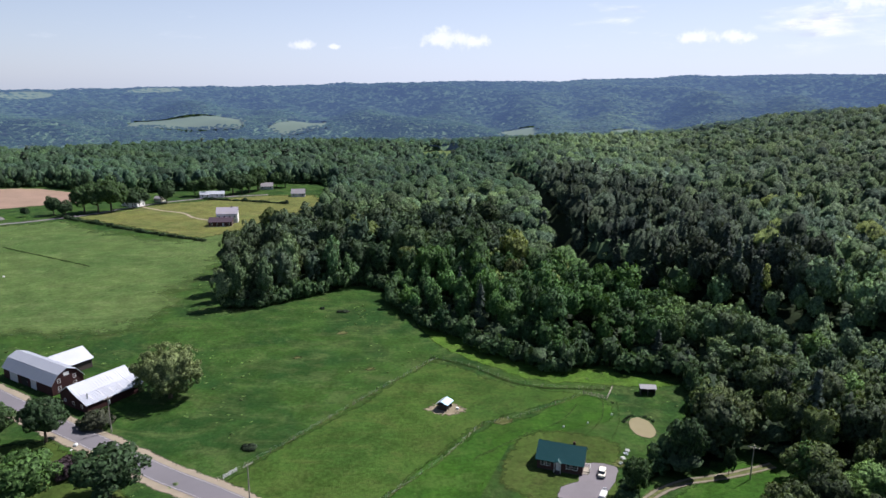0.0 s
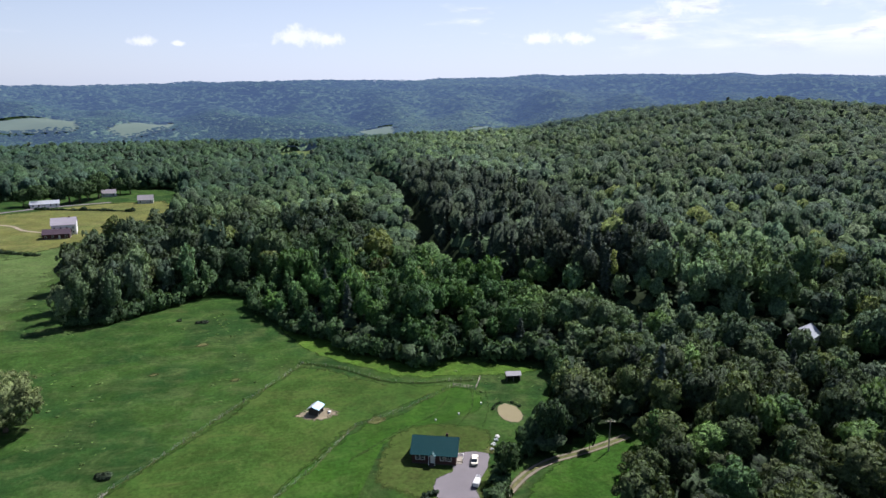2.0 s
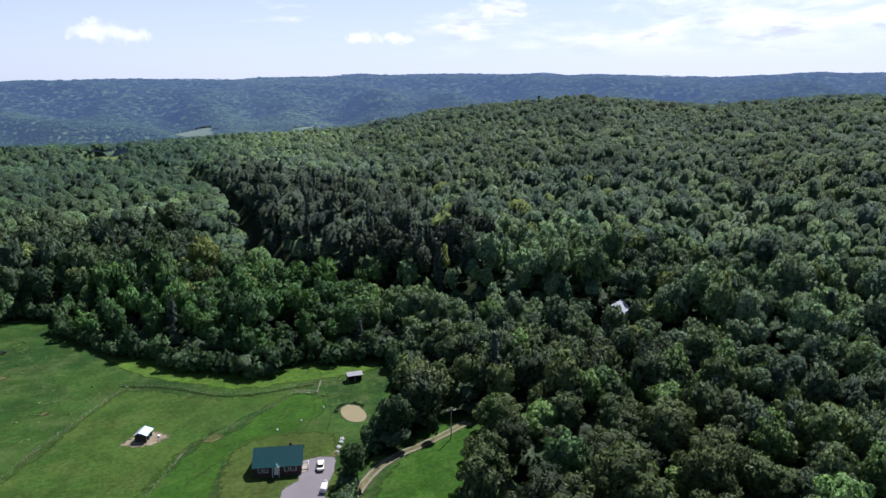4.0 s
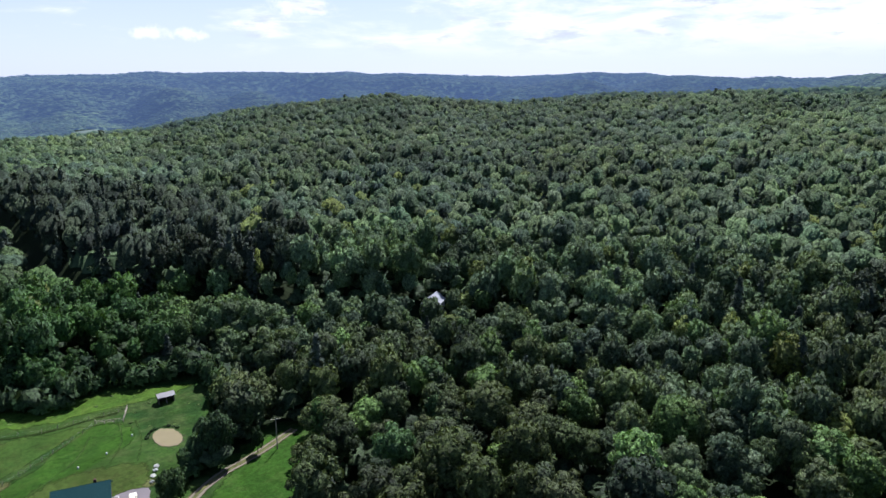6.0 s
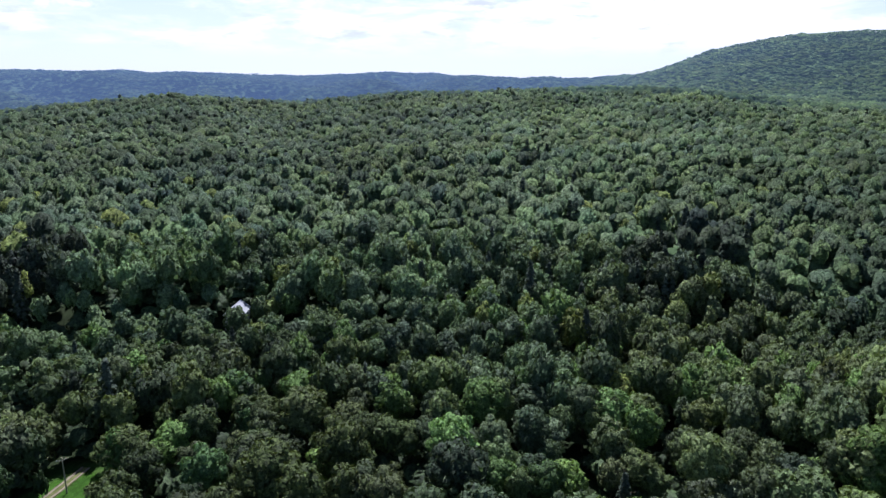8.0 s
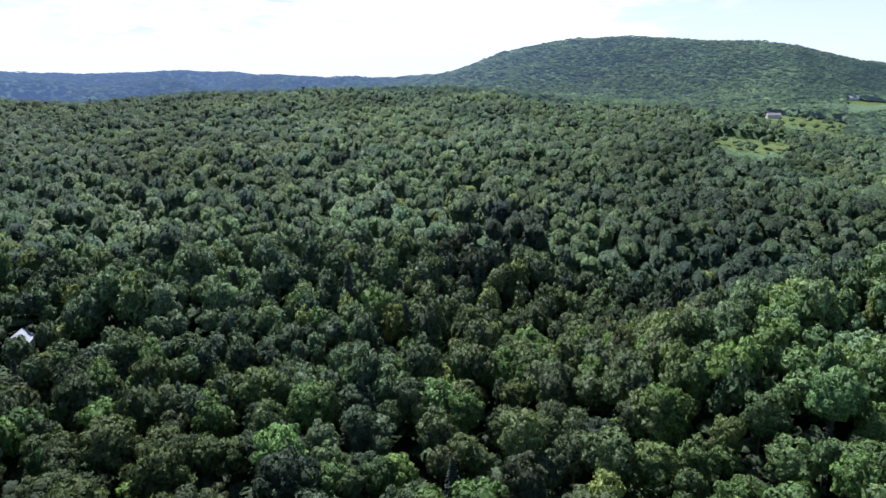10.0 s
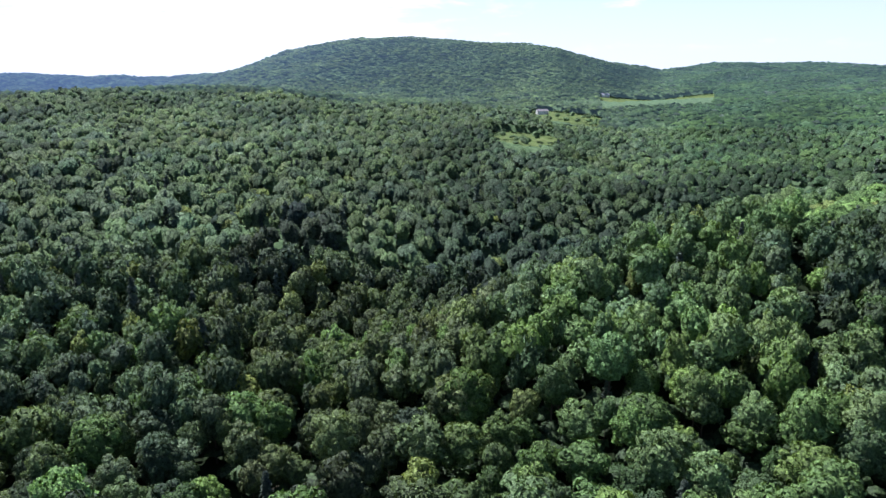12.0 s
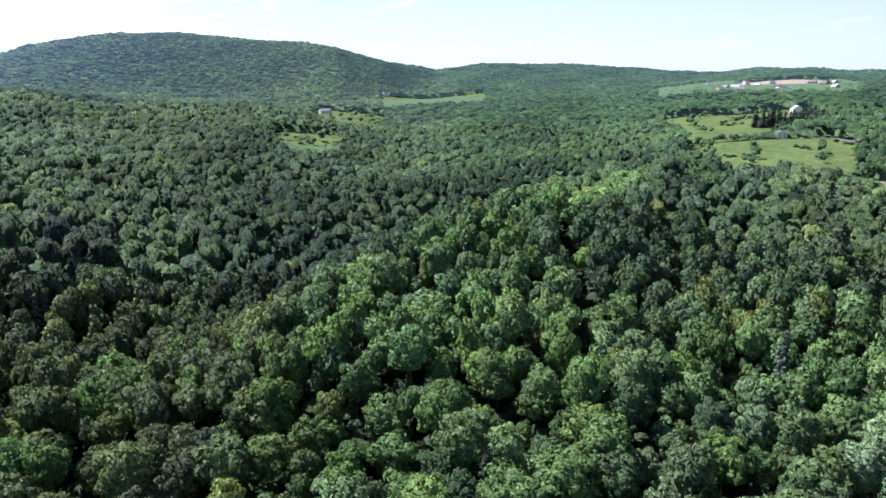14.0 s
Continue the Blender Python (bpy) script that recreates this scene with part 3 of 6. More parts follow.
def broadleaf(seed, tris, lobes=18, radius=5.0, height=16.0, base=0.32, bulge=0.16, cover=1.7, low=-0.62, body=0.84):
    """A domed crown whose surface swells into leafy lobes: (tris, 3, 3)."""
    rs = np.random.RandomState(seed)
    inner = body - 0.10
    heads = []
    while len(heads) < lobes:
        v = rs.normal(size=3)
        v /= np.linalg.norm(v)
        if v[2] > -0.45 and all(v @ h < 1 - 0.9 / lobes for h in heads):
            heads.append(v)
        elif rs.uniform() < 0.02 and v[2] > -0.45:
            heads.append(v)
    heads = np.array(heads)
    swell = rs.uniform(0.55, 1.3, lobes)
    d = unit_rows(rs, tris * 3)
    d = d[d[:, 2] > low][:tris]
    n = len(d)
    near = d @ heads.T
    pick = near.argmax(1)
    angle = np.arccos(np.clip(near[np.arange(n), pick], -1, 1))
    wide = 1.9 / math.sqrt(lobes)
    bump = np.sqrt(np.clip(1 - (angle / wide) ** 2, 0, 1)) * swell[pick]
    half_z = height * (1 - base) * 0.55
    shape = np.array([radius, radius, half_z])
    body = body + bulge * bump + rs.normal(0, 0.045, n)
    # a crown is blunt on top and draws in below
    draw = np.where(d[:, 2] < 0, 1 + 0.25 * d[:, 2], 1.0)
    pos = d * shape * body[:, None]
    pos[:, :2] *= draw[:, None]
    pos[:, 2] += height - half_z * 1.03
    nrm = d / shape * radius + (d - heads[pick]) * (1.1 * bulge / 0.16) * np.clip(angle / wide, 0, 1)[:, None] + 0.22 * unit_rows(rs, n) + np.array([0, 0, 0.30])
    nrm /= np.linalg.norm(nrm, axis=1)[:, None]
    area = 4.6 * radius * half_z * 1.25 * cover / tris
    out = leaf_triangles(rs, pos, nrm, math.sqrt(area / 1.3))
    return np.concatenate([out, dome(rs, radius * inner, half_z * inner, height - half_z * 1.05, 6)])


def lobed(seed, lobes, per, radius=5.6, height=17.0, base=0.30, cover=1.5, core=6, lowest=-0.45, keep=-0.25):
    """A crown of leafy billows round a dense inside, with normals that round each billow."""
    rs = np.random.RandomState(seed)
    half_z = height * (1 - base) * 0.5
    mid = height - half_z
    i = np.arange(lobes)
    up = 0.97 - (0.97 - lowest) * (i + 0.5) / lobes + rs.normal(0, 0.05, lobes)
    up = np.clip(up, -0.9, 0.98)
    a = i * 2.39996 + rs.normal(0, 0.35, lobes)
    flat = np.sqrt(1 - up ** 2) * np.where(up < 0, 1 + 0.3 * up, 1.0)
    out = np.stack([flat * np.cos(a), flat * np.sin(a), up], 1)
    heart = out * np.array((radius, radius, half_z)) * rs.uniform(0.52, 0.92, (lobes, 1)) + np.array((0, 0, mid))
    swell = radius * 1.45 / math.sqrt(lobes) * rs.uniform(0.55, 1.4, lobes)
    outward = out + np.array((0, 0, 0.3))
    outward /= np.linalg.norm(outward, axis=1)[:, None]
    pos, way, size, face = [], [], [], []
    for k in range(lobes):
        v = unit_rows(rs, per * 4)
        v = v[v @ outward[k] > keep][:per]
        r = swell[k]
        pos.append(heart[k] + v * np.array((r, r, r * 0.85)) * (1 + rs.normal(0, 0.09, (len(v), 1))))
        way.append(0.8 * v + 0.35 * outward[k])
        size.append(np.full((len(v), 1), math.sqrt(cover * 5.2 * r * r / per / 1.3)))
        face.append(v)
    pos, way, size, face = (np.concatenate(q) for q in (pos, way, size, face))
    face = face + 0.5 * unit_rows(rs, len(face))
    face /= np.linalg.norm(face, axis=1)[:, None]
    way = way + 0.26 * unit_rows(rs, len(way)) + np.array((0, 0, 0.16))
    way /= np.linalg.norm(way, axis=1)[:, None]
    tris = leaf_triangles(rs, pos, face, size)
    nrms = np.repeat(way[:, None, :], 3, axis=1)
    if core:
        inside_tris = dome(rs, radius * 0.66, half_z * 0.70, mid - 0.4, core)[:core * (5 if core > 5 else 3)]
        tris, nrms = np.concatenate([tris, inside_tris]), np.concatenate([nrms, soft_normals(inside_tris, 0.5)])
    return tris, nrms


def paired(tris, soft=0.3, up=0.0):
    """A crown with normals rounded towards its whole form, and towards the sky where it is one of a closed canopy."""
    n = soft_normals(tris, soft) + np.array((0, 0, up))
    return tris, n / np.linalg.norm(n, axis=2)[:, :, None]


def dome(rs, radius, half_z, mid, sides):
    """The dense inside of a crown: a rough dome of a few faces."""
    def ring(r, z):
        return [(r * rs.uniform(0.85, 1.1) * math.cos(2 * math.pi * k / sides), r * rs.uniform(0.85, 1.1) * math.sin(2 * math.pi * k / sides), z + rs.uniform(-0.5, 0.5)) for k in range(sides)]
    top, a, b, c = (0, 0, mid + half_z), ring(radius * 0.72, mid + half_z * 0.68), ring(radius, mid + half_z * 0.05), ring(radius * 0.7, mid - half_z * 0.55)
    upper, lower = [], []
    for k in range(sides):
        j = (k + 1) % sides
        upper += [(a[k], a[j], top), (b[k], b[j], a[j]), (b[k], a[j], a[k])]
        lower += [(c[k], c[j], b[j]), (c[k], b[j], b[k])]
    return np.array(upper + lower)


def billow(seed, sides, heads, radius=5.6, height=16.0, base=0.34, up=0.55, flakes=0):
    """A crown seen from afar: a rounded head with smaller heads leaning on it, each smoothly rounded."""
    rs = np.random.RandomState(seed)
    half_z = height * (1 - base) * 0.5
    mid = height - half_z
    tris, nrms = [], []
    for k in range(heads + 1):
        turn, share = k * 2.4 + rs.uniform(-0.5, 0.5), rs.uniform(0.40, 0.62)
        r, h = (radius * 0.84, half_z) if k == 0 else (radius * share, half_z * share * 1.1)
        heart = np.array((0, 0, mid)) if k == 0 else np.array((radius * 0.62 * math.cos(turn), radius * 0.62 * math.sin(turn), mid + half_z * rs.uniform(-0.25, 0.42)))
        t = dome(rs, r, h, 0.0, sides if k == 0 else 5)[:sides * (5 if sides > 5 else 3) if k == 0 else 15]
        n = t / np.array((r * r, r * r, h * h)) + 0.0
        n = n / (np.linalg.norm(n, axis=2)[:, :, None] + 1e-9) + np.array((0, 0, up))
        tris.append(t + heart)
        nrms.append(n / np.linalg.norm(n, axis=2)[:, :, None])
    tris, nrms = np.concatenate(tris), np.concatenate(nrms)
    if flakes:
        # sprays of leaves that break the smooth outline
        area = np.linalg.norm(np.cross(tris[:, 1] - tris[:, 0], tris[:, 2] - tris[:, 0]), axis=1) * (nrms[:, :, 2].mean(1) > -0.2)
        pick = rs.choice(len(tris), flakes, p=area / area.sum())
        w = rs.dirichlet((1, 1, 1), flakes)[:, :, None]
        at, way = (tris[pick] * w).sum(1), (nrms[pick] * w).sum(1) + 0.42 * unit_rows(rs, flakes)
        way /= np.linalg.norm(way, axis=1)[:, None]
        spray = way + 0.6 * unit_rows(rs, flakes)
        spray /= np.linalg.norm(spray, axis=1)[:, None]
        tris = np.concatenate([tris, leaf_triangles(rs, at + way * 0.3, spray, 0.68 if flakes > 80 else 0.85)])
        nrms = np.concatenate([nrms, np.repeat(way[:, None, :], 3, axis=1)])
    return tris, nrms


def conifer(seed, tris, radius=3.7, height=17.5, base=0.15):
    rs = np.random.RandomState(seed)
    u = rs.uniform(0, 1, tris) ** 1.25
    whorl = np.floor(u * 13) / 13 + rs.normal(0, 0.012, tris)
    a = rs.uniform(0, 2 * np.pi, tris)
    arm = 0.7 + 0.3 * np.sin(a * 3 + whorl * 40 + seed)
    r = radius * (1 - whorl) ** 0.8 * arm * np.sqrt(rs.uniform(0.12, 1, tris)) + 0.15
    z = height * (base + (1 - base) * whorl) - 0.18 * r + rs.normal(0, 0.2, tris)
    pos = np.stack([r * np.cos(a), r * np.sin(a), z], 1)
    nrm = np.stack([0.6 * np.cos(a), 0.6 * np.sin(a), np.full(tris, 0.8)], 1) + 0.5 * unit_rows(rs, tris)
    nrm /= np.linalg.norm(nrm, axis=1)[:, None]
    area = 3.4 * radius * height * 1.3 / tris
    return leaf_triangles(rs, pos, nrm, math.sqrt(area / 1.3))


def mound(seed, radius=5.0, height=14.0, brow=0.90):
    """A far crown: a small uneven dome of six faces."""
    rs = np.random.RandomState(seed)
    ring = [(radius * rs.uniform(0.85, 1.2) * math.cos(k * math.pi / 3), radius * rs.uniform(0.85, 1.2) * math.sin(k * math.pi / 3), height * (brow + rs.uniform(-0.08, 0.08))) for k in range(6)]
    top = (rs.uniform(-1.2, 1.2), rs.uniform(-1.2, 1.2), height * rs.uniform(0.92, 1.05))
    return np.array([(ring[k], ring[(k + 1) % 6], top) for k in range(6)])


def soft_normals(base, soft):
    """Normals at the corners of a crown, rounded towards the whole crown's form."""
    face = np.cross(base[:, 1] - base[:, 0], base[:, 2] - base[:, 0])
    face /= np.linalg.norm(face, axis=1)[:, None] + 1e-9
    low, high = base.reshape(-1, 3).min(0), base.reshape(-1, 3).max(0)
    mid = np.array((0, 0, low[2] + 0.35 * (high[2] - low[2])))
    out = base - mid
    out = out / np.array((high[0], high[0], 0.65 * (high[2] - low[2]) + 0.5))
    out /= np.linalg.norm(out, axis=2)[:, :, None] + 1e-9
    face = np.where(((face * out.mean(1)).sum(1) < 0)[:, None], -face, face)
    n = face[:, None, :] * (1 - soft) + out * soft
    return n / (np.linalg.norm(n, axis=2)[:, :, None] + 1e-9)


def soup(name, tris, tones, mat, normals=None):
    """One mesh of loose triangles, with a tone for each."""
    me = bpy.data.meshes.new(name)
    n = len(tris)
    me.vertices.add(3 * n)
    me.vertices.foreach_set("co", np.ascontiguousarray(tris, dtype=np.float32).ravel())
    me.loops.add(3 * n)
    me.loops.foreach_set("vertex_index", np.arange(3 * n, dtype=np.int32))
    me.polygons.add(n)
    me.polygons.foreach_set("loop_start", np.arange(0, 3 * n, 3, dtype=np.int32))
    me.update(calc_edges=True)
    if tones is not None:
        at = me.attributes.new("tone", "FLOAT_COLOR", "FACE")
        rgba = np.ones((n, 4), dtype=np.float32)
        rgba[:, :3] = tones
        at.data.foreach_set("color", rgba.ravel())
    if normals is not None:
        nn = me.attributes.new("custom_normal", "FLOAT_VECTOR", "POINT")
        nn.data.foreach_set("vector", np.ascontiguousarray(normals, dtype=np.float32).ravel())
    me.materials.append(mat)
    return me


def planted(variants, kind, x, y, z, scale, tall, turn, tones, lean=None):
    """Copies of the crown variants over the given places, as one run of triangles with its tones."""
    tris, cols, nrms = [], [], []
    for k, (base, rounding) in enumerate(variants):
        sel = np.nonzero(kind == k)[0]
        if not len(sel):
            continue
        c, s = np.cos(turn[sel])[:, None, None], np.sin(turn[sel])[:, None, None]
        bx, by, bz = base[None, :, :, 0], base[None, :, :, 1], base[None, :, :, 2]
        sc, tl = scale[sel][:, None, None], tall[sel][:, None, None]
        px = (bx * c - by * s) * sc + x[sel][:, None, None]
        py = (bx * s + by * c) * sc + y[sel][:, None, None]
        pz = bz * tl + z[sel][:, None, None]
        tris.append(np.stack([px, py, pz], -1).reshape(-1, 3, 3))
        cols.append(np.repeat(tones[sel], len(base), axis=0))
        bn = rounding[None]
        nn = np.stack([bn[..., 0] * c - bn[..., 1] * s, bn[..., 0] * s + bn[..., 1] * c, bn[..., 2] + 0 * c], -1)
        if lean is not None:
            nn = nn + lean[sel][:, None, None, :]
            nn /= np.linalg.norm(nn, axis=3)[..., None]
        nrms.append(nn.reshape(-1, 3, 3))
    return np.concatenate(tris), np.concatenate(cols), np.concatenate(nrms)


PALETTE = np.array([(0.092, 0.150, 0.068), (0.108, 0.172, 0.074), (0.078, 0.122, 0.066), (0.125, 0.190, 0.080), (0.122, 0.176, 0.096), (0.102, 0.154, 0.080)])
YELLOWISH, CONIFER_TONE, BRIGHT = np.array((0.165, 0.215, 0.060)), np.array((0.058, 0.080, 0.058)), np.array((0.135, 0.235, 0.064))
forest_rs = np.random.RandomState(11)
PINE_STANDS = [([(68, 325), (76, 390), (81, 500), (80, 600), (120, 560), (145, 450), (165, 330), (150, 235), (118, 225), (84, 285)], 0.34),
               ([(255, 75), (318, 66), (352, 42), (345, 22), (290, 38), (250, 52)], 0.35),
               ([(440, 560), (500, 560), (500, 590), (450, 585)], 0.6), ([(410, 205), (480, 200), (485, 180), (415, 190)], 0.5)]


def forest_tones(x, y, rs):
    """The tone of each tree: its kind, chance, and regional tints that paint the light seen from the camera."""
    n = len(x)
    b, d = np.degrees(np.arctan2(x, y)), np.hypot(x, y)
    tone = PALETTE[rs.randint(0, len(PALETTE), n)]
    tone = tone * (1.0 + 0.24 * waves(x, y, 130, 4) + 0.12 * waves(x, y, 45, 9))[:, None]
    tone = tone * (1 + np.clip(waves(x, y, 210, 2), -0.8, 0.8)[:, None] * np.array((0.09, 0.05, -0.08)))

    def zone(share, tint):
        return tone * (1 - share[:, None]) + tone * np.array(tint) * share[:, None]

    # tints by heading and distance paint light, shade and haze; lush growth by field
    tone = zone(ease((d - 330 + 140 * ease((b - 50) / 18)) / 190) * ease((b - 8) / 24) * (1 - 0.75 * ease((b - 98) / 14)), (0.84, 0.82, 0.82))
    tone = zone(ease((d - 430) / 120) * ease((b - 106) / 10), (0.54, 0.64, 0.56))
    tone = zone(ease((d - 300) / 90) * ease((b - 10) / 14) * ease((72 - b) / 16), (0.82, 0.80, 0.86))
    tone = zone(ease((d - 430) / 120) * ease((14 - b) / 10), (0.42, 0.50, 0.54))
    tone = zone(ease((d - 315) / 40) * ease((470 - d) / 60) * ease((20 - b) / 8), (0.74, 0.76, 0.72))
    tone = zone(ease((d - 205) / 30) * ease((330 - d) / 40) * ease((b - 8) / 8) * ease((52 - b) / 14), (1.14, 1.18, 1.04))
    tone = zone(ease((270 - d) / 90) * ease((94 - b) / 12) * ease((b - 5) / 15) * (1 - 0.75 * ease((b - 48) / 20)), (0.60, 0.56, 0.45))
    tone = zone(ease((24 - b) / 8) * ease((b + 14) / 8) * ease((345 - d) / 60), (0.56, 0.80, 0.46))
    tone = zone(ease((b - 90) / 12) * ease((230 - d) / 70) * ease((136 - b) / 14), (1.22, 1.34, 0.98))
    tone = zone(ease((b - 115) / 8) * ease((d - 215) / 50) * ease((440 - d) / 60), (0.76, 0.78, 0.74))
    tone = zone(np.exp(-((b - 97) / 11) ** 2) * ease((d - 225) / 60) * ease((950 - d) / 250), (0.66, 0.68, 0.68))
    tone = zone(np.exp(-((b - 68) / 12) ** 2) * ease((d - 230) / 80) * ease((900 - d) / 300), (1.22, 1.20, 1.16))
    tone = zone(ease((d - 1250) / 200) * ease((b - 72) / 6) * ease((112 - b) / 8), (1.30, 1.26, 1.16))
    # low ground before the eastern slope, tinted darker and warmer to fit the camera's view
    tone = zone(ease((b - 68) / 10) * ease((104 - b) / 10) * ease((310 - d) / 70), (0.93, 0.84, 0.72))
    for poly, _ in PINE_STANDS:
        tone = np.where(inside(poly, x, y)[:, None], np.array((0.052, 0.074, 0.044)) * rs.uniform(0.7, 1.3, (n, 1)), tone)
    # light-leaved trees along the spur's top; painted shade on its flank and gully behind
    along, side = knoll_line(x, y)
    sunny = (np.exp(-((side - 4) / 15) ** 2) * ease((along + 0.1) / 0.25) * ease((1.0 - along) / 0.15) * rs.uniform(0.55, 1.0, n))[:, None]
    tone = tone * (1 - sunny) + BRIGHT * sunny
    tone = zone(np.exp(-((side - 44) / 20) ** 2) * ease((along - 0.12) / 0.25) * ease((1.3 - along) / 0.3), (0.58, 0.62, 0.62))
    tone = zone(ease((-side - 25) / 40) * ease((230 + side) / 60) * ease((along + 0.5) / 0.3) * ease((b - 91) / 8) * (d < 640), (0.62, 0.65, 0.70))
    # a patch of young light-leaved growth in the south
    glen = (np.exp(-(((x - 122) / 32) ** 2 + ((y + 160) / 32) ** 2)) * rs.uniform(0.6, 1.0, n))[:, None]
    tone = tone * (1 - glen) + BRIGHT * 1.05 * glen
    # single young, yellowish and dark trees
    young = ((rs.uniform(0, 1, n) < 0.13) & (d < 240) & (b > 30))[:, None]
    tone = np.where(young, BRIGHT * rs.uniform(0.65, 1.0, (n, 1)), tone)
    light = ((rs.uniform(0, 1, n) < 0.035) & (d < 450) & ((b > 42) | (d > 260)))[:, None]
    tone = np.where(light, YELLOWISH * rs.uniform(0.75, 1.05, (n, 1)), tone)
    near = (1 - 0.6 * ease((d - 500) / 900))[:, None]
    tone = tone * (1 + near * np.clip(rs.normal(0, 0.5, (n, 1)), -0.9, 0.9) * np.array((0.07, 0.02, -0.12)))
    tone = np.where(rs.uniform(0, 1, (n, 1)) < 0.10, tone * np.array((0.62, 0.66, 0.78)), tone)
    return tone * (1 + near * rs.uniform(-0.26, 0.28, (n, 1)))


def conifer_share(x, y):
    share = np.full(np.shape(x), 0.03) + 0.10 * ease((waves(x, y, 170, 6) - 0.35) / 0.4)
    for poly, s in PINE_STANDS:
        share = np.where(inside(poly, x, y), s, share)
    return share


def forest_places(rs, near, far, spacing, left=-39.0, right=150.0):
    """Uneven places for trees between two distances, clear of the open land."""
    g = np.arange(-far, far, spacing)
    x, y = np.meshgrid(g, g)
    x = x.ravel() + rs.uniform(-0.66, 0.66, x.size) * spacing
    y = y.ravel() + rs.uniform(-0.66, 0.66, y.size) * spacing
    d, b = np.hypot(x, y), np.degrees(np.arctan2(x, y))
    keep = (d >= near) & (d < far) & (b > left) & (b < right)
    x, y, b, d = x[keep], y[keep], b[keep], d[keep]
    village = (b > 129) & (b < 143) & (d > 1280) & (d < 1850)
    keep = ~open_at(x, y) & ~(village & (rs.uniform(0, 1, len(x)) < 0.45)) & (np.hypot(x - 165, y - 184.5) > 8.8) & (np.hypot(x - 156, y - 174) > 6.4) & (np.abs(cut_side(x, y) + 2) > np.where(y > 215, 6.0, 3.5)) & (rs.uniform(0, 1, len(x)) > 0.05) & (line_distance(NOTCH, x, y) > 4.2)
    return x[keep], y[keep]


def in_sight(x, y, top=16.0):
    """Leaves out ground that lies wholly behind the near crest."""
    b, d = np.degrees(np.arctan2(x, y)), np.hypot(x, y)
    best = np.full(len(x), -1.0)
    for f in np.linspace(0.3, 0.97, 24):
        best = np.maximum(best, (land(x * f, y * f) + 8 - EYE) / (d * f))
    return (land(x, y) + top - EYE) / d > best - 0.002


BROAD_FINE = [lobed(s, 30 + 6 * s, 2500 // (30 + 6 * s), height=16.5 + s % 3, base=0.24) for s in range(5)]
BROAD_GOOD = [lobed(20 + s, 20 + 3 * s, 680 // (20 + 3 * s), cover=1.25, height=16.5 + s % 3, base=0.26) for s in range(5)]
BROAD_MID = [lobed(30 + s, 16 + 2 * s, 470 // (16 + 2 * s), cover=1.25, height=16.5 + s % 3, base=0.28) for s in range(5)]
BROAD_LIGHT = [billow(40 + s, 6, 3 + s % 2, up=0.85, flakes=110) for s in range(6)]
BROAD_FAR = [billow(60 + s, 5, 1 + s % 2, up=0.95) for s in range(6)]
BROAD_TINY = [paired(np.concatenate([mound(70 + s, 5.0, 15.0, 0.76), mound(170 + s, 3.2, 14.4, 0.80) + np.array((2.6 * math.cos(s), 2.6 * math.sin(s), 0.6))]), 0.65, 1.3) for s in range(6)]
PINE_FINE = [paired(conifer(s, 1800)) for s in range(2)]
PINE_MID = [paired(conifer(20 + s, 480)) for s in range(3)]
PINE_LIGHT = [paired(conifer(40 + s, 150)) for s in range(2)]
PINE_FAR = [paired(conifer(60 + s, 40, 4.0), 0.45) for s in range(2)]
BROAD_EDGE = [lobed(90 + s, 30 + 4 * s, 900 // (30 + 4 * s), height=17.0, base=0.04, lowest=-0.85) for s in range(4)]
BROAD_BRINK = [billow(80 + s, 7, 3, 5.6, 17.0, 0.04, 0.1, 24) for s in range(4)]
MOUNDS = [paired(mound(s, 5.0, 15.0, 0.80), 0.8, 2.2) for s in range(6)]


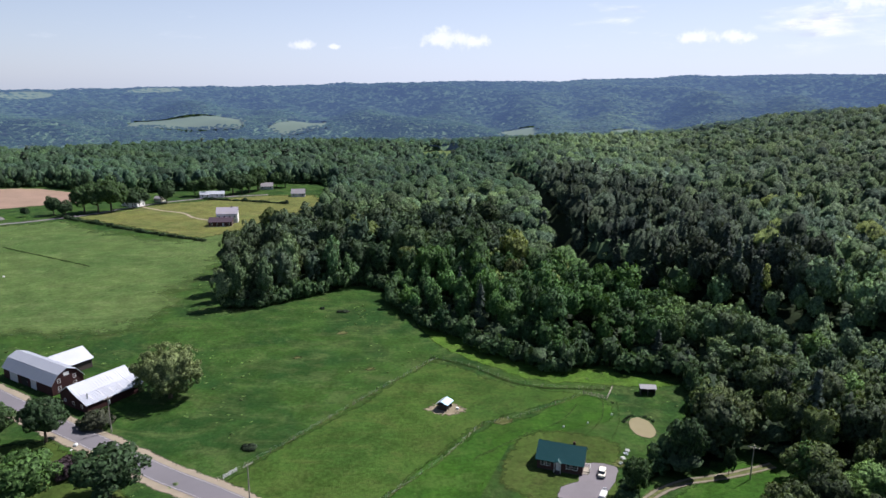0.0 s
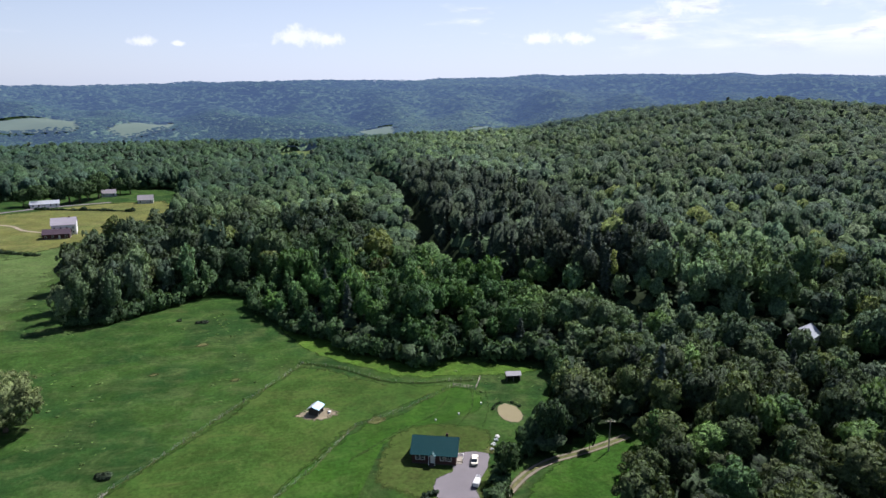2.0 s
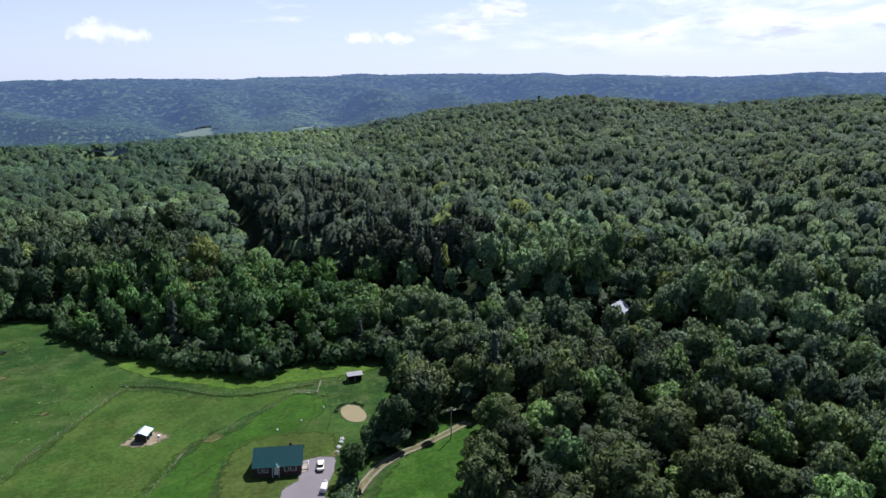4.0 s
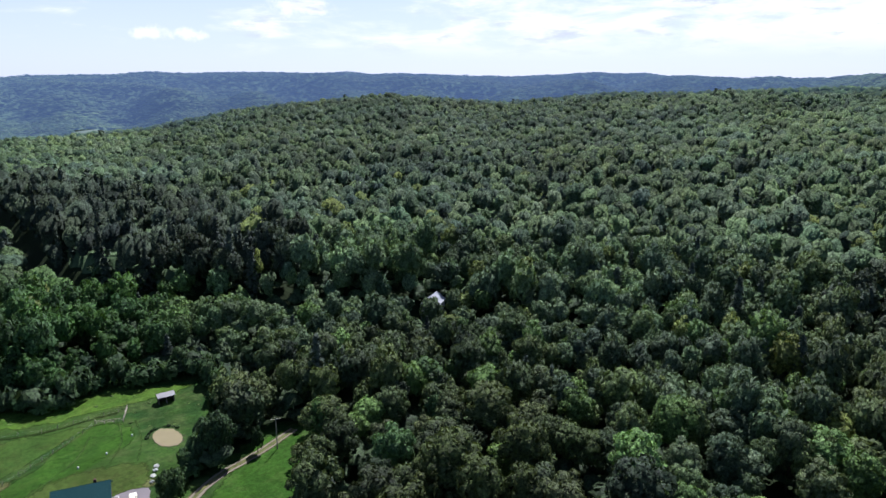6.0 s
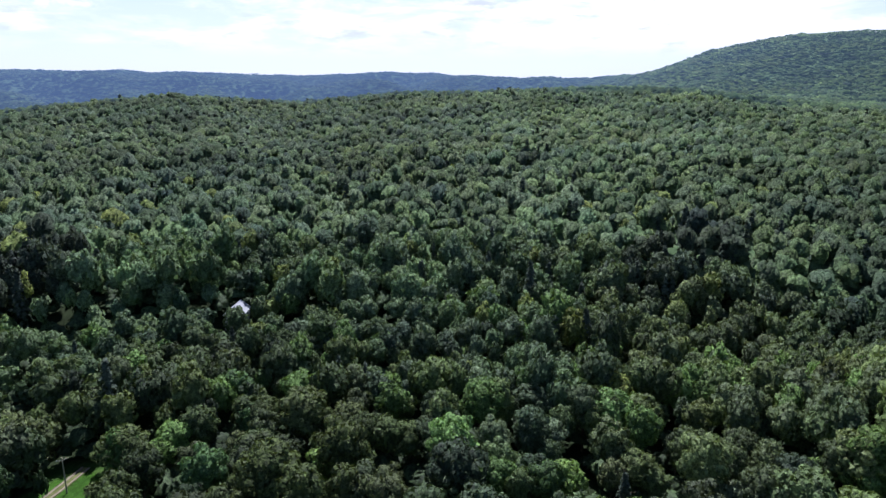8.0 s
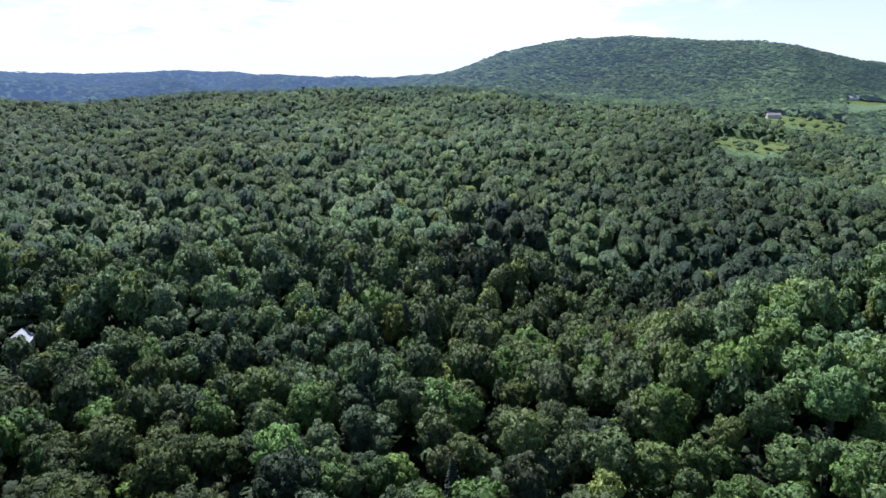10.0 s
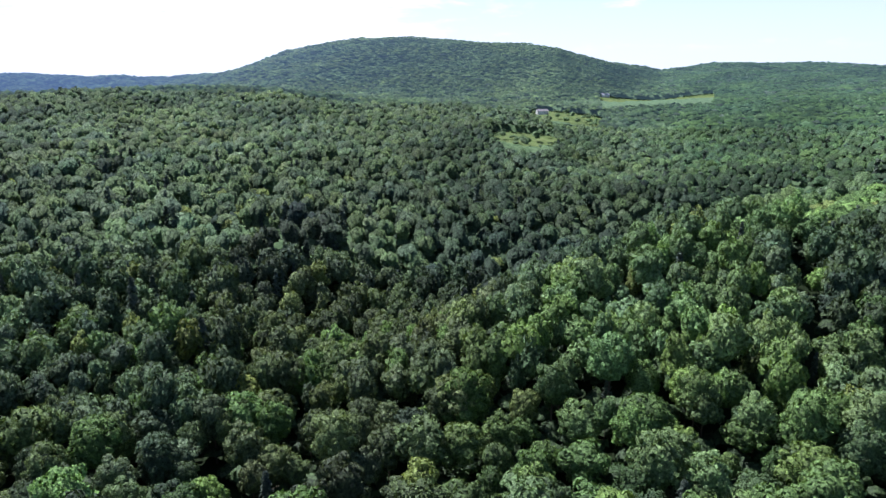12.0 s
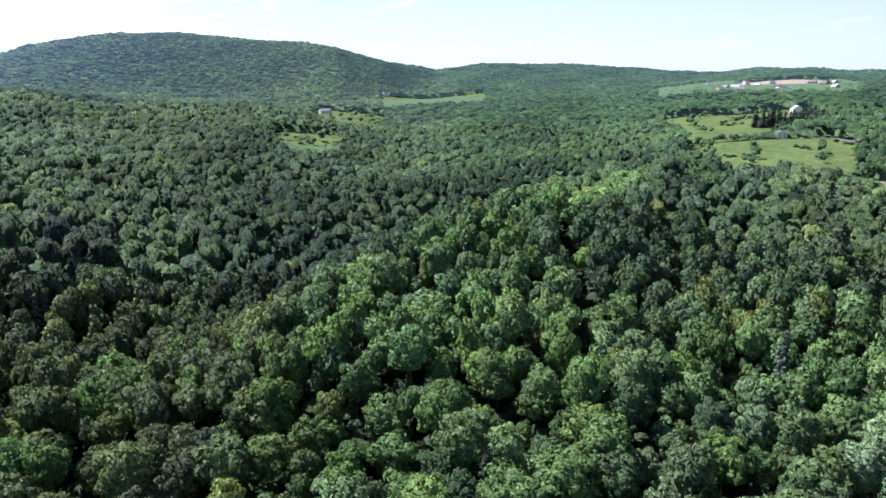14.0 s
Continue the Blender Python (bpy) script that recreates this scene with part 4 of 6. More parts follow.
def plant(name, near, far, spacing, broad, pine, label, grow=1.0, seen_only=False, mat=None, where=None, dim=1.0, uneven=1.0, edge=()):
    """A stretch of forest as one mass of crowns."""
    rs = forest_rs
    x, y = forest_places(rs, near, far, spacing)
    if seen_only:
        k = in_sight(x, y)
        x, y = x[k], y[k]
    if where:
        k = where(x, y)
        x, y = x[k], y[k]
    n = len(x)
    firs = rs.uniform(0, 1, n) < conifer_share(x, y)
    zone = inside(PINE_STANDS[0][0], x, y)
    kind = np.where(firs, len(broad) + rs.randint(0, max(1, len(pine)), n), rs.randint(0, len(broad), n))
    if not pine:
        kind = rs.randint(0, len(broad), n)
    brim = np.minimum(line_distance(FIELD + FIELD[:1], x, y), line_distance(FIELD_WEST + FIELD_WEST[:1], x, y))
    if edge:
        kind = np.where((brim < 13) & ~firs, len(broad) + len(pine) + rs.randint(0, len(edge), n), kind)
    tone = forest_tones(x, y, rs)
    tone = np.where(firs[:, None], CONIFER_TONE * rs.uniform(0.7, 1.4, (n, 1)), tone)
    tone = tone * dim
    size = (0.50 + 1.0 * rs.beta(1.3, 2.1, n)) * grow
    tall = (size / grow) ** 0.6 * rs.uniform(0.74, 1.22, n)
    tall = 0.95 + (tall - 0.95) * uneven
    tall, size = np.where(zone, tall * 1.10, tall), np.where(firs, size * 1.3, size)
    # tall trees crowd the creek's high bank; those on the low bank are young
    cs = cut_side(x, y)
    by_creek = (x < 190) & (y < 720)
    tall = np.where(by_creek & (cs > 0) & (cs < 45), tall * 1.08, np.where(by_creek & (cs < 0) & (cs > -38), tall * 0.84, tall))
    # young, even growth along the far half of the spur's top
    along, side = knoll_line(x, y)
    young = (along > 0.42) & (along < 1.0) & (np.abs(side - 4) < 15)
    tall = np.where(young, 0.42 + 0.25 * tall, tall)
    # crowns on the camera's sight lines to the glades are lowered so these show
    for poly, reach in ((EAST_CLEARING, 1.16), (EAST_YARD, 1.16), (FAR_STRIP, 1.22), (SOUTH_MEADOW, 1.10), (SOUTH_FIELD, 1.05), (SOUTH_YARD, 1.07), (TAN_FIELD, 1.2)):
        low = np.zeros(n, dtype=bool)
        for f in np.linspace(1.02, reach, 6):
            low |= inside(poly, x * f, y * f)
        tall, size = np.where(low, tall * (0.15 if poly is TAN_FIELD else 0.28), tall), np.where(low, size * 0.8, size)
    vb, vd = np.degrees(np.arctan2(x, y)), np.hypot(x, y)
    tall = np.where((vb > 129) & (vb < 143) & (vd > 1250) & (vd < 1850), tall * 0.62, tall)
    brink = np.where(x > -30, line_distance(FIELD[4:14], x, y), 99.0)
    tall = tall * np.clip(0.42 + brink / 30, 0, 1)
    size = size * np.clip(0.62 + brink / 40, 0, 1)
    tall = np.where((x < 20) & (y < 370), tall * 1.22, tall)
    z = land(x, y) - 0.3
    lean = None
    if near >= 500:
        lean = np.stack([land(x - 30, y) - land(x + 30, y), land(x, y - 30) - land(x, y + 30), np.zeros(n)], 1) / 60 * (1.0 if near < 1000 else 2.2)
    tris, cols, nrms = planted(broad + pine + list(edge), kind, x, y, z, size, tall, rs.uniform(0, 6.28, n), tone, lean)
    ob = new(name, soup(name, tris, cols, mat or mat_leaf_stuff, nrms))
    return tagged(ob, label, "forest", kind="stuff")


def gap_cover(name, glow):
    """A leaf-coloured sheet that closes and lightens the dark gaps between far crowns; glow paints haze on it."""
    m, nt, bsdf, co = material(name, 1.0)
    bsdf.inputs["Specular IOR Level"].default_value = 0.0
    c = mixc(nt, ramp(nt, noisen(nt, co, 0.22, 5.0, 0.7), 0.35, 0.65), (0.045, 0.078, 0.040), (0.100, 0.150, 0.078))
    nt.links.new(c, bsdf.inputs["Base Color"])
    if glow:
        amount, glow_col = painted_haze(nt)
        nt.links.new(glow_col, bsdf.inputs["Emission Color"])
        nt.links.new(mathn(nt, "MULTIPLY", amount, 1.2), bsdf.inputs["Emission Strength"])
    return m


def canopy_lift(high):
    def lift(x, y):
        shut = np.ones(np.shape(x), dtype=bool)
        for f in (0.98, 0.99, 1.0, 1.01, 1.02):
            shut &= ~open_at(x * f, y * f)
        shut &= ~open_at(x + 16, y) & ~open_at(x - 16, y) & ~open_at(x, y + 16) & ~open_at(x, y - 16) & (np.abs(cut_side(x, y)) > 12)
        return np.where(shut, high + np.random.RandomState(2).uniform(-1.2, 1.2, np.shape(x)), -1.5)
    return lift


# sheets added at crown height to lighten the black gaps between trees
floor_mesh, co = polar_sheet("undergrowth", np.arange(440, 1004, 7.0), np.arange(-48, 158.1, 0.5), gap_cover("leafy_gap_cover", False), canopy_lift(7.5))
tagged(floor_mesh, "raised leaf-green sheet lightening gaps between the trees of the slope", "undergrowth", kind="stuff")
floor_mesh, co = polar_sheet("undergrowth", np.arange(290, 442, 6.0), np.arange(10, 132.1, 0.8), floor_mesh.data.materials[0], canopy_lift(5.5))
tagged(floor_mesh, "raised leaf-green sheet lightening gaps at the foot of the slope", "undergrowth", kind="stuff")
# the farthest sheet also glows, as painted haze
floor_mesh, co = polar_sheet("backdrop_undergrowth", np.arange(1000, 2660, 15.0), np.arange(-48, 158.1, 0.5), gap_cover("hazed_gap_cover", True), canopy_lift(8.5))
tagged(floor_mesh, "raised leaf-green sheet with painted haze among the far woods", "undergrowth", kind="stuff")


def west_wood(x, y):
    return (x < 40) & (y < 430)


plant("forest", 162, 232, 6.0, BROAD_GOOD, PINE_MID, "dense mixed green summer forest canopy", 0.70, edge=BROAD_EDGE)
plant("forest", 232, 300, 6.0, BROAD_MID, PINE_MID, "dense green summer forest canopy", 0.69, edge=BROAD_EDGE)
# dim darkens every crown here, painting the wood's shaded side into its tone
plant("forest", 300, 430, 7.3, BROAD_MID, PINE_MID, "tall wood between two fields, toned darker to look shaded", 0.9, edge=BROAD_EDGE, where=west_wood, dim=0.72)
plant("forest", 300, 520, 6.3, BROAD_LIGHT, PINE_LIGHT, "dense mixed forest canopy climbing the slope", 0.72, mat=mat_leaf_slope, where=lambda x, y: ~west_wood(x, y), edge=BROAD_BRINK)
plant("forest", 520, 1000, 6.6, BROAD_FAR, PINE_FAR, "wooded hillside of green broadleaf trees", 0.77, True, mat_leaf_slope, uneven=0.8, edge=BROAD_BRINK)
# woods past 1000 m, with haze painted into their leaf material
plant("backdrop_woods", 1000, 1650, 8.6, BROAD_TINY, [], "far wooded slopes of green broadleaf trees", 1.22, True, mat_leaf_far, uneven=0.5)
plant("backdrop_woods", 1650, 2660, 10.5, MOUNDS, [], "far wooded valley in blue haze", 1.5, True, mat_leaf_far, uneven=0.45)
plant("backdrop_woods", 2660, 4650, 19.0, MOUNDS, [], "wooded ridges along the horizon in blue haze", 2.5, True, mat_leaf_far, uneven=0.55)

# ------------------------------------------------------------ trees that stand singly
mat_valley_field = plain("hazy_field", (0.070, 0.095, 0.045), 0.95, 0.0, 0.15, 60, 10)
# emission paints haze over the far valley fields
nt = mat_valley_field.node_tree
amount, glow_col = painted_haze(nt)
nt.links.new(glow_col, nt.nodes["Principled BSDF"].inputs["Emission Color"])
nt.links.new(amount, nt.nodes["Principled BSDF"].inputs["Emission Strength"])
soft_edge(mat_valley_field, 20.0, 0.05)
mat_green_roof = plain("green_roof_sheet", (0.008, 0.052, 0.056), 0.45, 0.0, 0.12, 5, 20)
mat_white_roof = plain("galvanised_roof_sheet", (0.36, 0.38, 0.42), 0.5, 0.25, 0.14, 6, 30)
mat_blue_roof = plain("pale_blue_roof_sheet", (0.34, 0.52, 0.62), 0.4, 0.2, 0.12, 3, 20)
mat_plum_roof = plain("dark_plum_shingles", (0.060, 0.042, 0.055), 0.9, 0.0, 0.2, 4, 30)
mat_lilac_roof = plain("pale_lilac_shingles", (0.30, 0.28, 0.31), 0.9, 0.0, 0.15, 4, 30)
mat_shed_roof = plain("dull_grey_roof_sheet", (0.19, 0.19, 0.20), 0.6, 0.1, 0.15, 3, 20)
mat_grey_roof = plain("grey_shingles", (0.22, 0.21, 0.22), 0.9, 0.0, 0.2, 4, 30)
mat_purple_roof = plain("brown_shingles", (0.15, 0.11, 0.12), 0.9, 0.0, 0.2, 4, 30)
mat_red_wood = plain("weathered_red_boards", (0.040, 0.016, 0.015), 0.9, 0.0, 0.3, 2.5, 14)
mat_brown_wall = plain("red_brown_siding", (0.062, 0.030, 0.026), 0.85, 0.0, 0.15, 3, 20)
mat_dark_wood = plain("dark_boards", (0.055, 0.045, 0.040), 0.9, 0.0, 0.3, 2, 14)
mat_white_wall = plain("white_siding", (0.72, 0.71, 0.69), 0.7, 0.0, 0.08, 4, 20)
mat_grey_wall = plain("grey_siding", (0.45, 0.46, 0.48), 0.75, 0.0, 0.1, 4, 20)
mat_tan_wall = plain("tan_siding", (0.50, 0.43, 0.33), 0.75, 0.0, 0.1, 4, 20)
mat_white = plain("white_paint", (0.6, 0.6, 0.58), 0.6, 0.0, 0.08, 1, 10)
mat_concrete = plain("concrete", (0.38, 0.37, 0.35), 0.9, 0.0, 0.15, 2, 20)
mat_post = plain("grey_fence_wood", (0.30, 0.27, 0.22), 0.9, 0.0, 0.25, 0.5, 6)
mat_pole = plain("creosoted_pole", (0.27, 0.24, 0.20), 0.9, 0.0, 0.25, 1, 8)
mat_steel = plain("dull_steel", (0.45, 0.46, 0.47), 0.45, 0.7, 0.1, 1, 8)
mat_car = plain("cream_car_paint", (0.78, 0.74, 0.60), 0.25, 0.0, 0.04, 2, 8)
mat_black = plain("black_rubber_and_door_shade", (0.018, 0.018, 0.018), 0.8, 0.0, 0.1, 0.5, 8)
mat_glass, nt, bsdf, co = material("window_glass", 0.06)
bsdf.inputs["Base Color"].default_value = (0.02, 0.025, 0.03, 1)
bsdf.inputs["Specular IOR Level"].default_value = 0.6
mat_water, nt, bsdf, co = material("muddy_water", 0.10)
nt.links.new(mixc(nt, noisen(nt, co, 0.35, 4.0, 0.5), (0.190, 0.165, 0.088), (0.225, 0.195, 0.105)), bsdf.inputs["Base Color"])
bn = node(nt, "ShaderNodeBump", {"Strength": 0.08, "Distance": 0.02, "Height": noisen(nt, co, 5.0, 2.0, 0.5)})
nt.links.new(bn.outputs[0], bsdf.inputs["Normal"])


def tube(bm, pts, radii, sides=6):
    """A round limb through the points, tapering by the radii."""
    rings = []
    for i, p in enumerate(pts):
        p = Vector(p)
        way = (Vector(pts[min(i + 1, len(pts) - 1)]) - Vector(pts[max(i - 1, 0)])).normalized()
        a = way.orthogonal().normalized()
        b = way.cross(a)
        rings.append([bm.verts.new(p + radii[i] * (math.cos(2 * math.pi * k / sides) * a + math.sin(2 * math.pi * k / sides) * b)) for k in range(sides)])
    for r0, r1 in zip(rings, rings[1:]):
        for k in range(sides):
            bm.faces.new((r0[k], r0[(k + 1) % sides], r1[(k + 1) % sides], r1[k]))
    bm.faces.new(rings[-1])
    bm.faces.new(rings[0][::-1])


def trunk_mesh(seed, height, radius, limbs=6, conic=False):
    rs = random.Random(seed)
    bm = bmesh.new()
    top = height * (0.93 if conic else 0.72)
    tube(bm, [(0, 0, -0.4), (0.05, 0, height * 0.15), (rs.uniform(-.2, .2), rs.uniform(-.2, .2), height * 0.45), (rs.uniform(-.4, .4), rs.uniform(-.4, .4), top)],
         [radius * 1.4, radius, radius * 0.72, radius * 0.25], 7)
    for i in range(limbs):
        a = i * 2.4 + rs.uniform(-.4, .4)
        z = height * (0.30 + 0.38 * i / max(1, limbs - 1))
        r = height * rs.uniform(0.14, 0.22)
        tube(bm, [(0, 0, z), (math.cos(a) * r * .5, math.sin(a) * r * .5, z + r * .5), (math.cos(a) * r, math.sin(a) * r, z + r * .8)], [radius * .45, radius * .3, radius * .12], 5)
    return bm


def tree_kind(name, crown_tris, trunk_bm, label, tone):
    """A tree thing: trunk with limbs, and a crown of leaves."""
    tree = tagged(new(name), label, "tree")
    part("trunk", trunk_bm, mat_bark, tree)
    crown = new("crown", soup("crown", crown_tris[0], None, mat_leaf_thing, crown_tris[1]))
    crown.parent = tree
    crown.color = (*tone, 1)
    return tree


NEAR_KINDS = [tree_kind("tree", BROAD_FINE[i], trunk_mesh(i, 16, 0.28), "tall broadleaf tree with a full green crown", (0.06, 0.12, 0.04)) for i in range(5)]
NEAR_PINES = [tree_kind("conifer", PINE_FINE[i], trunk_mesh(9 + i, 19, 0.24, 4, True), "tall dark green conifer with tiered branches", CONIFER_TONE) for i in range(2)]
SHADE_KINDS = [tree_kind("tree", lobed(70 + i, 40 + 8 * i, 4000 // (40 + 8 * i), 5.0, 10.0, 0.08, 1.6), trunk_mesh(30 + i, 9, 0.3), "", (0.06, 0.12, 0.04)) for i in range(3)]
willow_tris = lobed(77, 230, 80, 11.0, 17.5, 0.0, 1.5, 10, -0.92)
TONE_WORDS = [((0.0, 0.105), "dark green"), ((0.105, 0.14), "mid-green"), ((0.14, 9.0), "bright light-green")]


def stand_tree(kind, x, y, size, tall, turn, tone, group="forest trees", label=""):
    t = copy_thing(kind, Matrix.Translation((x, y, float(land(x, y)))) @ Matrix.Rotation(turn, 4, "Z") @ Matrix.Diagonal((size, size, tall, 1)))
    for ch in t.children:
        if ch.name.startswith("crown"):
            ch.color = (*tone, 1)
    word = [w for (lo, hi), w in TONE_WORDS if lo <= tone[1] < hi][0]
    if not label:
        label = "tall dark conifer with tiered drooping branches" if kind.name.startswith("conifer") else ("tall broadleaf forest tree with a %s crown" % word if tone[0] / tone[1] < 0.75 else "broadleaf forest tree with a yellow-green crown")
    return tagged(t, label, "tree", group)


near_rs = np.random.RandomState(21)
nx, ny = forest_places(near_rs, 99, 162, 8.1, 12.0, 152.0)
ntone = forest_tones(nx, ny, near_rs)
nfir = near_rs.uniform(0, 1, len(nx)) < conifer_share(nx, ny) * 0.6
for i in range(len(nx)):
    size = 0.52 + 0.68 * near_rs.beta(1.3, 1.6)
    if nfir[i]:
        stand_tree(NEAR_PINES[i % 2], nx[i], ny[i], size, size * near_rs.uniform(0.85, 1.05), near_rs.uniform(0, 6.28), tuple(CONIFER_TONE * near_rs.uniform(0.8, 1.4)))
    else:
        stand_tree(NEAR_KINDS[i % 5], nx[i], ny[i], size, size ** 0.6 * near_rs.uniform(0.80, 1.22), near_rs.uniform(0, 6.28), tuple(ntone[i]))

# trees by the road, the yards and the wood's edge: x, y, crown, height, tone
GREEN, DARK, FRESH = (0.052, 0.096, 0.030), (0.038, 0.072, 0.027), (0.062, 0.125, 0.030)
for x, y, s, h, tone in ((-103, 157, 1.15, 1.3, DARK), (-92, 129, 1.55, 1.35, FRESH), (-74, 132, 1.6, 1.35, DARK), (-115, 155, 1.1, 1.2, GREEN), (-106, 136, 1.0, 1.0, GREEN),
                         (59.5, 146, 0.9, 1.4, DARK), (44, 135, 0.62, 1.0, GREEN), (81, 130, 1.1, 1.5, FRESH), (69, 143.5, 0.3, 0.7, DARK)):
    stand_tree(SHADE_KINDS[int(abs(x)) % 3], x, y, s, h, x * 0.7, tone, "yard trees", "single broadleaf tree with a rounded leafy crown")
for x, y, s in ((-276, 465, 0.95), (-264, 459, 0.85), (-292, 458, 0.5), (-251, 478, 1.7), (-243, 481, 1.8), (-259, 474, 1.5), (-234, 496, 1.0), (-218, 520, 1.0), (-199, 558, 1.2), (-180, 566, 1.4), (-174, 571, 1.2), (-165, 590, 1.5), (-239, 521, 0.9), (-228, 549, 0.9), (-209, 556, 1.0), (-169, 575, 1.2), (-186, 560, 0.9), (-153, 608, 1.0), (-146, 612, 1.1), (-232, 512, 0.7), (-200, 572, 1.1)):
    stand_tree(SHADE_KINDS[int(abs(x)) % 3], x, y, s * 1.25, s * 1.4, x * 0.7, GREEN if int(x) % 2 else DARK, "trees by the far houses", "round shade tree on the grass near a far house")
willow = tagged(tree_kind("willow_tree", willow_tris, trunk_mesh(5, 12, 0.55, 8), "", (0.150, 0.192, 0.072)), "big round willow with drooping olive-green leaves", "tree")
willow.location = (-81, 183, float(land(-81, 183)))
for k in NEAR_KINDS + NEAR_PINES + SHADE_KINDS:
    for o in (*k.children, k):
        bpy.data.objects.remove(o)


# ------------------------------------------------------------ shrubs, undergrowth and weeds
tussock = [paired(broadleaf(98 + i, 34, 6, 2.4, 3.2, 0.02, bulge=0.3, cover=1.4, low=-0.1)) for i in range(3)]


def scrub(name, xs, ys, label, category, size=1.0, tone=(0.06, 0.11, 0.035), tall=1.0, seed=1, kind="stuff", forms=None):
    rs = np.random.RandomState(seed)
    xs, ys = np.array(xs, dtype=float), np.array(ys, dtype=float)
    n = len(xs)
    s = rs.uniform(0.6, 1.3, n) * size
    tris, cols, nrms = planted(forms or shrub_light, rs.randint(0, 3, n), xs, ys, land(xs, ys) - 0.15, s, s * tall * rs.uniform(0.7, 1.3, n), rs.uniform(0, 6.28, n), np.array(tone) * rs.uniform(0.7, 1.3, (n, 1)))
    return tagged(new(name, soup(name, tris, cols, mat_leaf_stuff, nrms)), label, category, kind=kind)


bush_fine = [lobed(195 + i, 20, 34, 2.4, 3.2, 0.02) for i in range(3)]
shrub_light = [lobed(95 + i, 12, 18, 2.4, 3.2, 0.02, core=5) for i in range(3)]
under_light = [billow(115 + i, 5, 2, 2.6, 3.3, 0.0, 0.2, 8) for i in range(3)]
rs = np.random.RandomState(8)
edge = resample(FIELD[:17], 2.4)
scrub("undergrowth", [p.x + rs.uniform(-1, 3) for p in edge], [p.y + rs.uniform(-0.5, 4) for p in edge], "dark leafy undergrowth along the wood's edge", "undergrowth", 1.2, (0.05, 0.095, 0.034), 1.5)
ux, uy = np.meshgrid(np.arange(-120, 340, 5.6), np.arange(-320, 440, 5.6))
ux, uy = ux.ravel() + rs.uniform(-2.6, 2.6, ux.size), uy.ravel() + rs.uniform(-2.6, 2.6, uy.size)
ud, ub = np.hypot(ux, uy), np.degrees(np.arctan2(ux, uy))
k = (ud > 96) & (ud < np.where(ub < 8, 430, 330)) & (ub > -20) & (ub < 150) & ~open_at(ux, uy) & (np.hypot(ux - 163, uy - 182) > 7) & (np.abs(cut_side(ux, uy) + 2) > 4) & (line_distance(NOTCH, ux, uy) > 4)
scrub("understory", ux[k], uy[k], "saplings and shrubs that fill the forest floor", "undergrowth", 1.25, (0.050, 0.082, 0.034), 1.25, 21, forms=under_light)
west = resample(FIELD_WEST[9:], 3.0)
scrub("undergrowth", [p.x + rs.uniform(1, 6) for p in west], [p.y + rs.uniform(-1, 3) for p in west], "dark leafy undergrowth along the western wood", "undergrowth", 1.3, (0.045, 0.085, 0.03), 1.4, 2)
back = resample(FIELD_WEST[2:10], 5.0)
scrub("undergrowth", [p.x + rs.uniform(-3, 3) for p in back], [p.y + rs.uniform(0, 5) for p in back], "leafy undergrowth at the foot of the far woods", "undergrowth", 1.7, (0.04, 0.08, 0.03), 1.3, 3)
hedge_line = resample([(-262, 454), (-211, 424), (-187, 410), (-143, 388)], 2.2)
hedge_line = [p for i, p in enumerate(hedge_line) if (i * 7) % 23 > 2]
scrub("hedge", [p.x for p in hedge_line], [p.y for p in hedge_line], "dark clipped hedgerow along the meadow's edge", "hedge", 0.62, (0.035, 0.065, 0.025), 0.8, 4)
row = resample([(-196, 541), (-178, 535), (-124, 521)], 2.6)
scrub("hedge", [p.x for p in row], [p.y for p in row], "row of small dark conifers by the drive", "hedge", 0.55, (0.03, 0.055, 0.025), 1.1, 5)
ring = [(55 + 4.6 * math.cos(a), 167.2 + 6.4 * math.sin(a)) for a in np.arange(0.5, 2.9, 0.25)]
scrub("reeds", [p[0] for p in ring], [p[1] for p in ring], "dark green weeds round the muddy pond", "weeds", 0.20, (0.04, 0.075, 0.025), 0.8, 6)
bank = resample([(60, 151), (52, 146), (45, 140), (40, 131.5), (38.5, 122)], 1.5)
scrub("undergrowth", [p.x + rs.uniform(-1, 2) for p in bank], [p.y + rs.uniform(-1, 1) for p in bank], "tangled shrubs beside the drive", "undergrowth", 0.75, (0.055, 0.10, 0.035), 1.1, 7)
fx, fy = rs.uniform(-300, 75, 4600), rs.uniform(120, 480, 4600)
k = (inside(FIELD, fx, fy) | inside(FIELD_WEST, fx, fy)) & (waves(fx, fy, 60, 5) > 0.12) & (np.hypot(fx - 54, fy - 166.6) > 8) & (np.hypot(fx - 30, fy - 147) > 14) & ~inside([(-52, 139), (-3, 213), (22, 194), (42, 188), (60, 160), (40, 118), (-25, 118)], fx, fy)
scrub("weeds", fx[k], fy[k], "scattered rough weeds and tussocks in the pasture", "weeds", 0.22, (0.105, 0.165, 0.045), 0.4, 9, forms=tussock)
scrub("weeds", [-49.7, -50.6, -48.8, -40.5, -42.5, -50.5], [154.8, 155.2, 154.2, 262.2, 262.0, 265.6], "low dark thistle clump in the pasture", "weeds", 0.55, (0.04, 0.06, 0.03), 0.5, 10)
sx, sy = rs.uniform(300, 780, 2600), rs.uniform(-840, -330, 2600)
k = (inside(SOUTH_FIELD, sx, sy) & ((waves(sx, sy, 70, 2) > 0.62) | ((sx + sy * 0.62 > 190) & (waves(sx, sy, 30, 5) > 0.1)))) | (inside(SOUTH_MEADOW, sx, sy) & (waves(sx, sy, 90, 3) > 0.5))
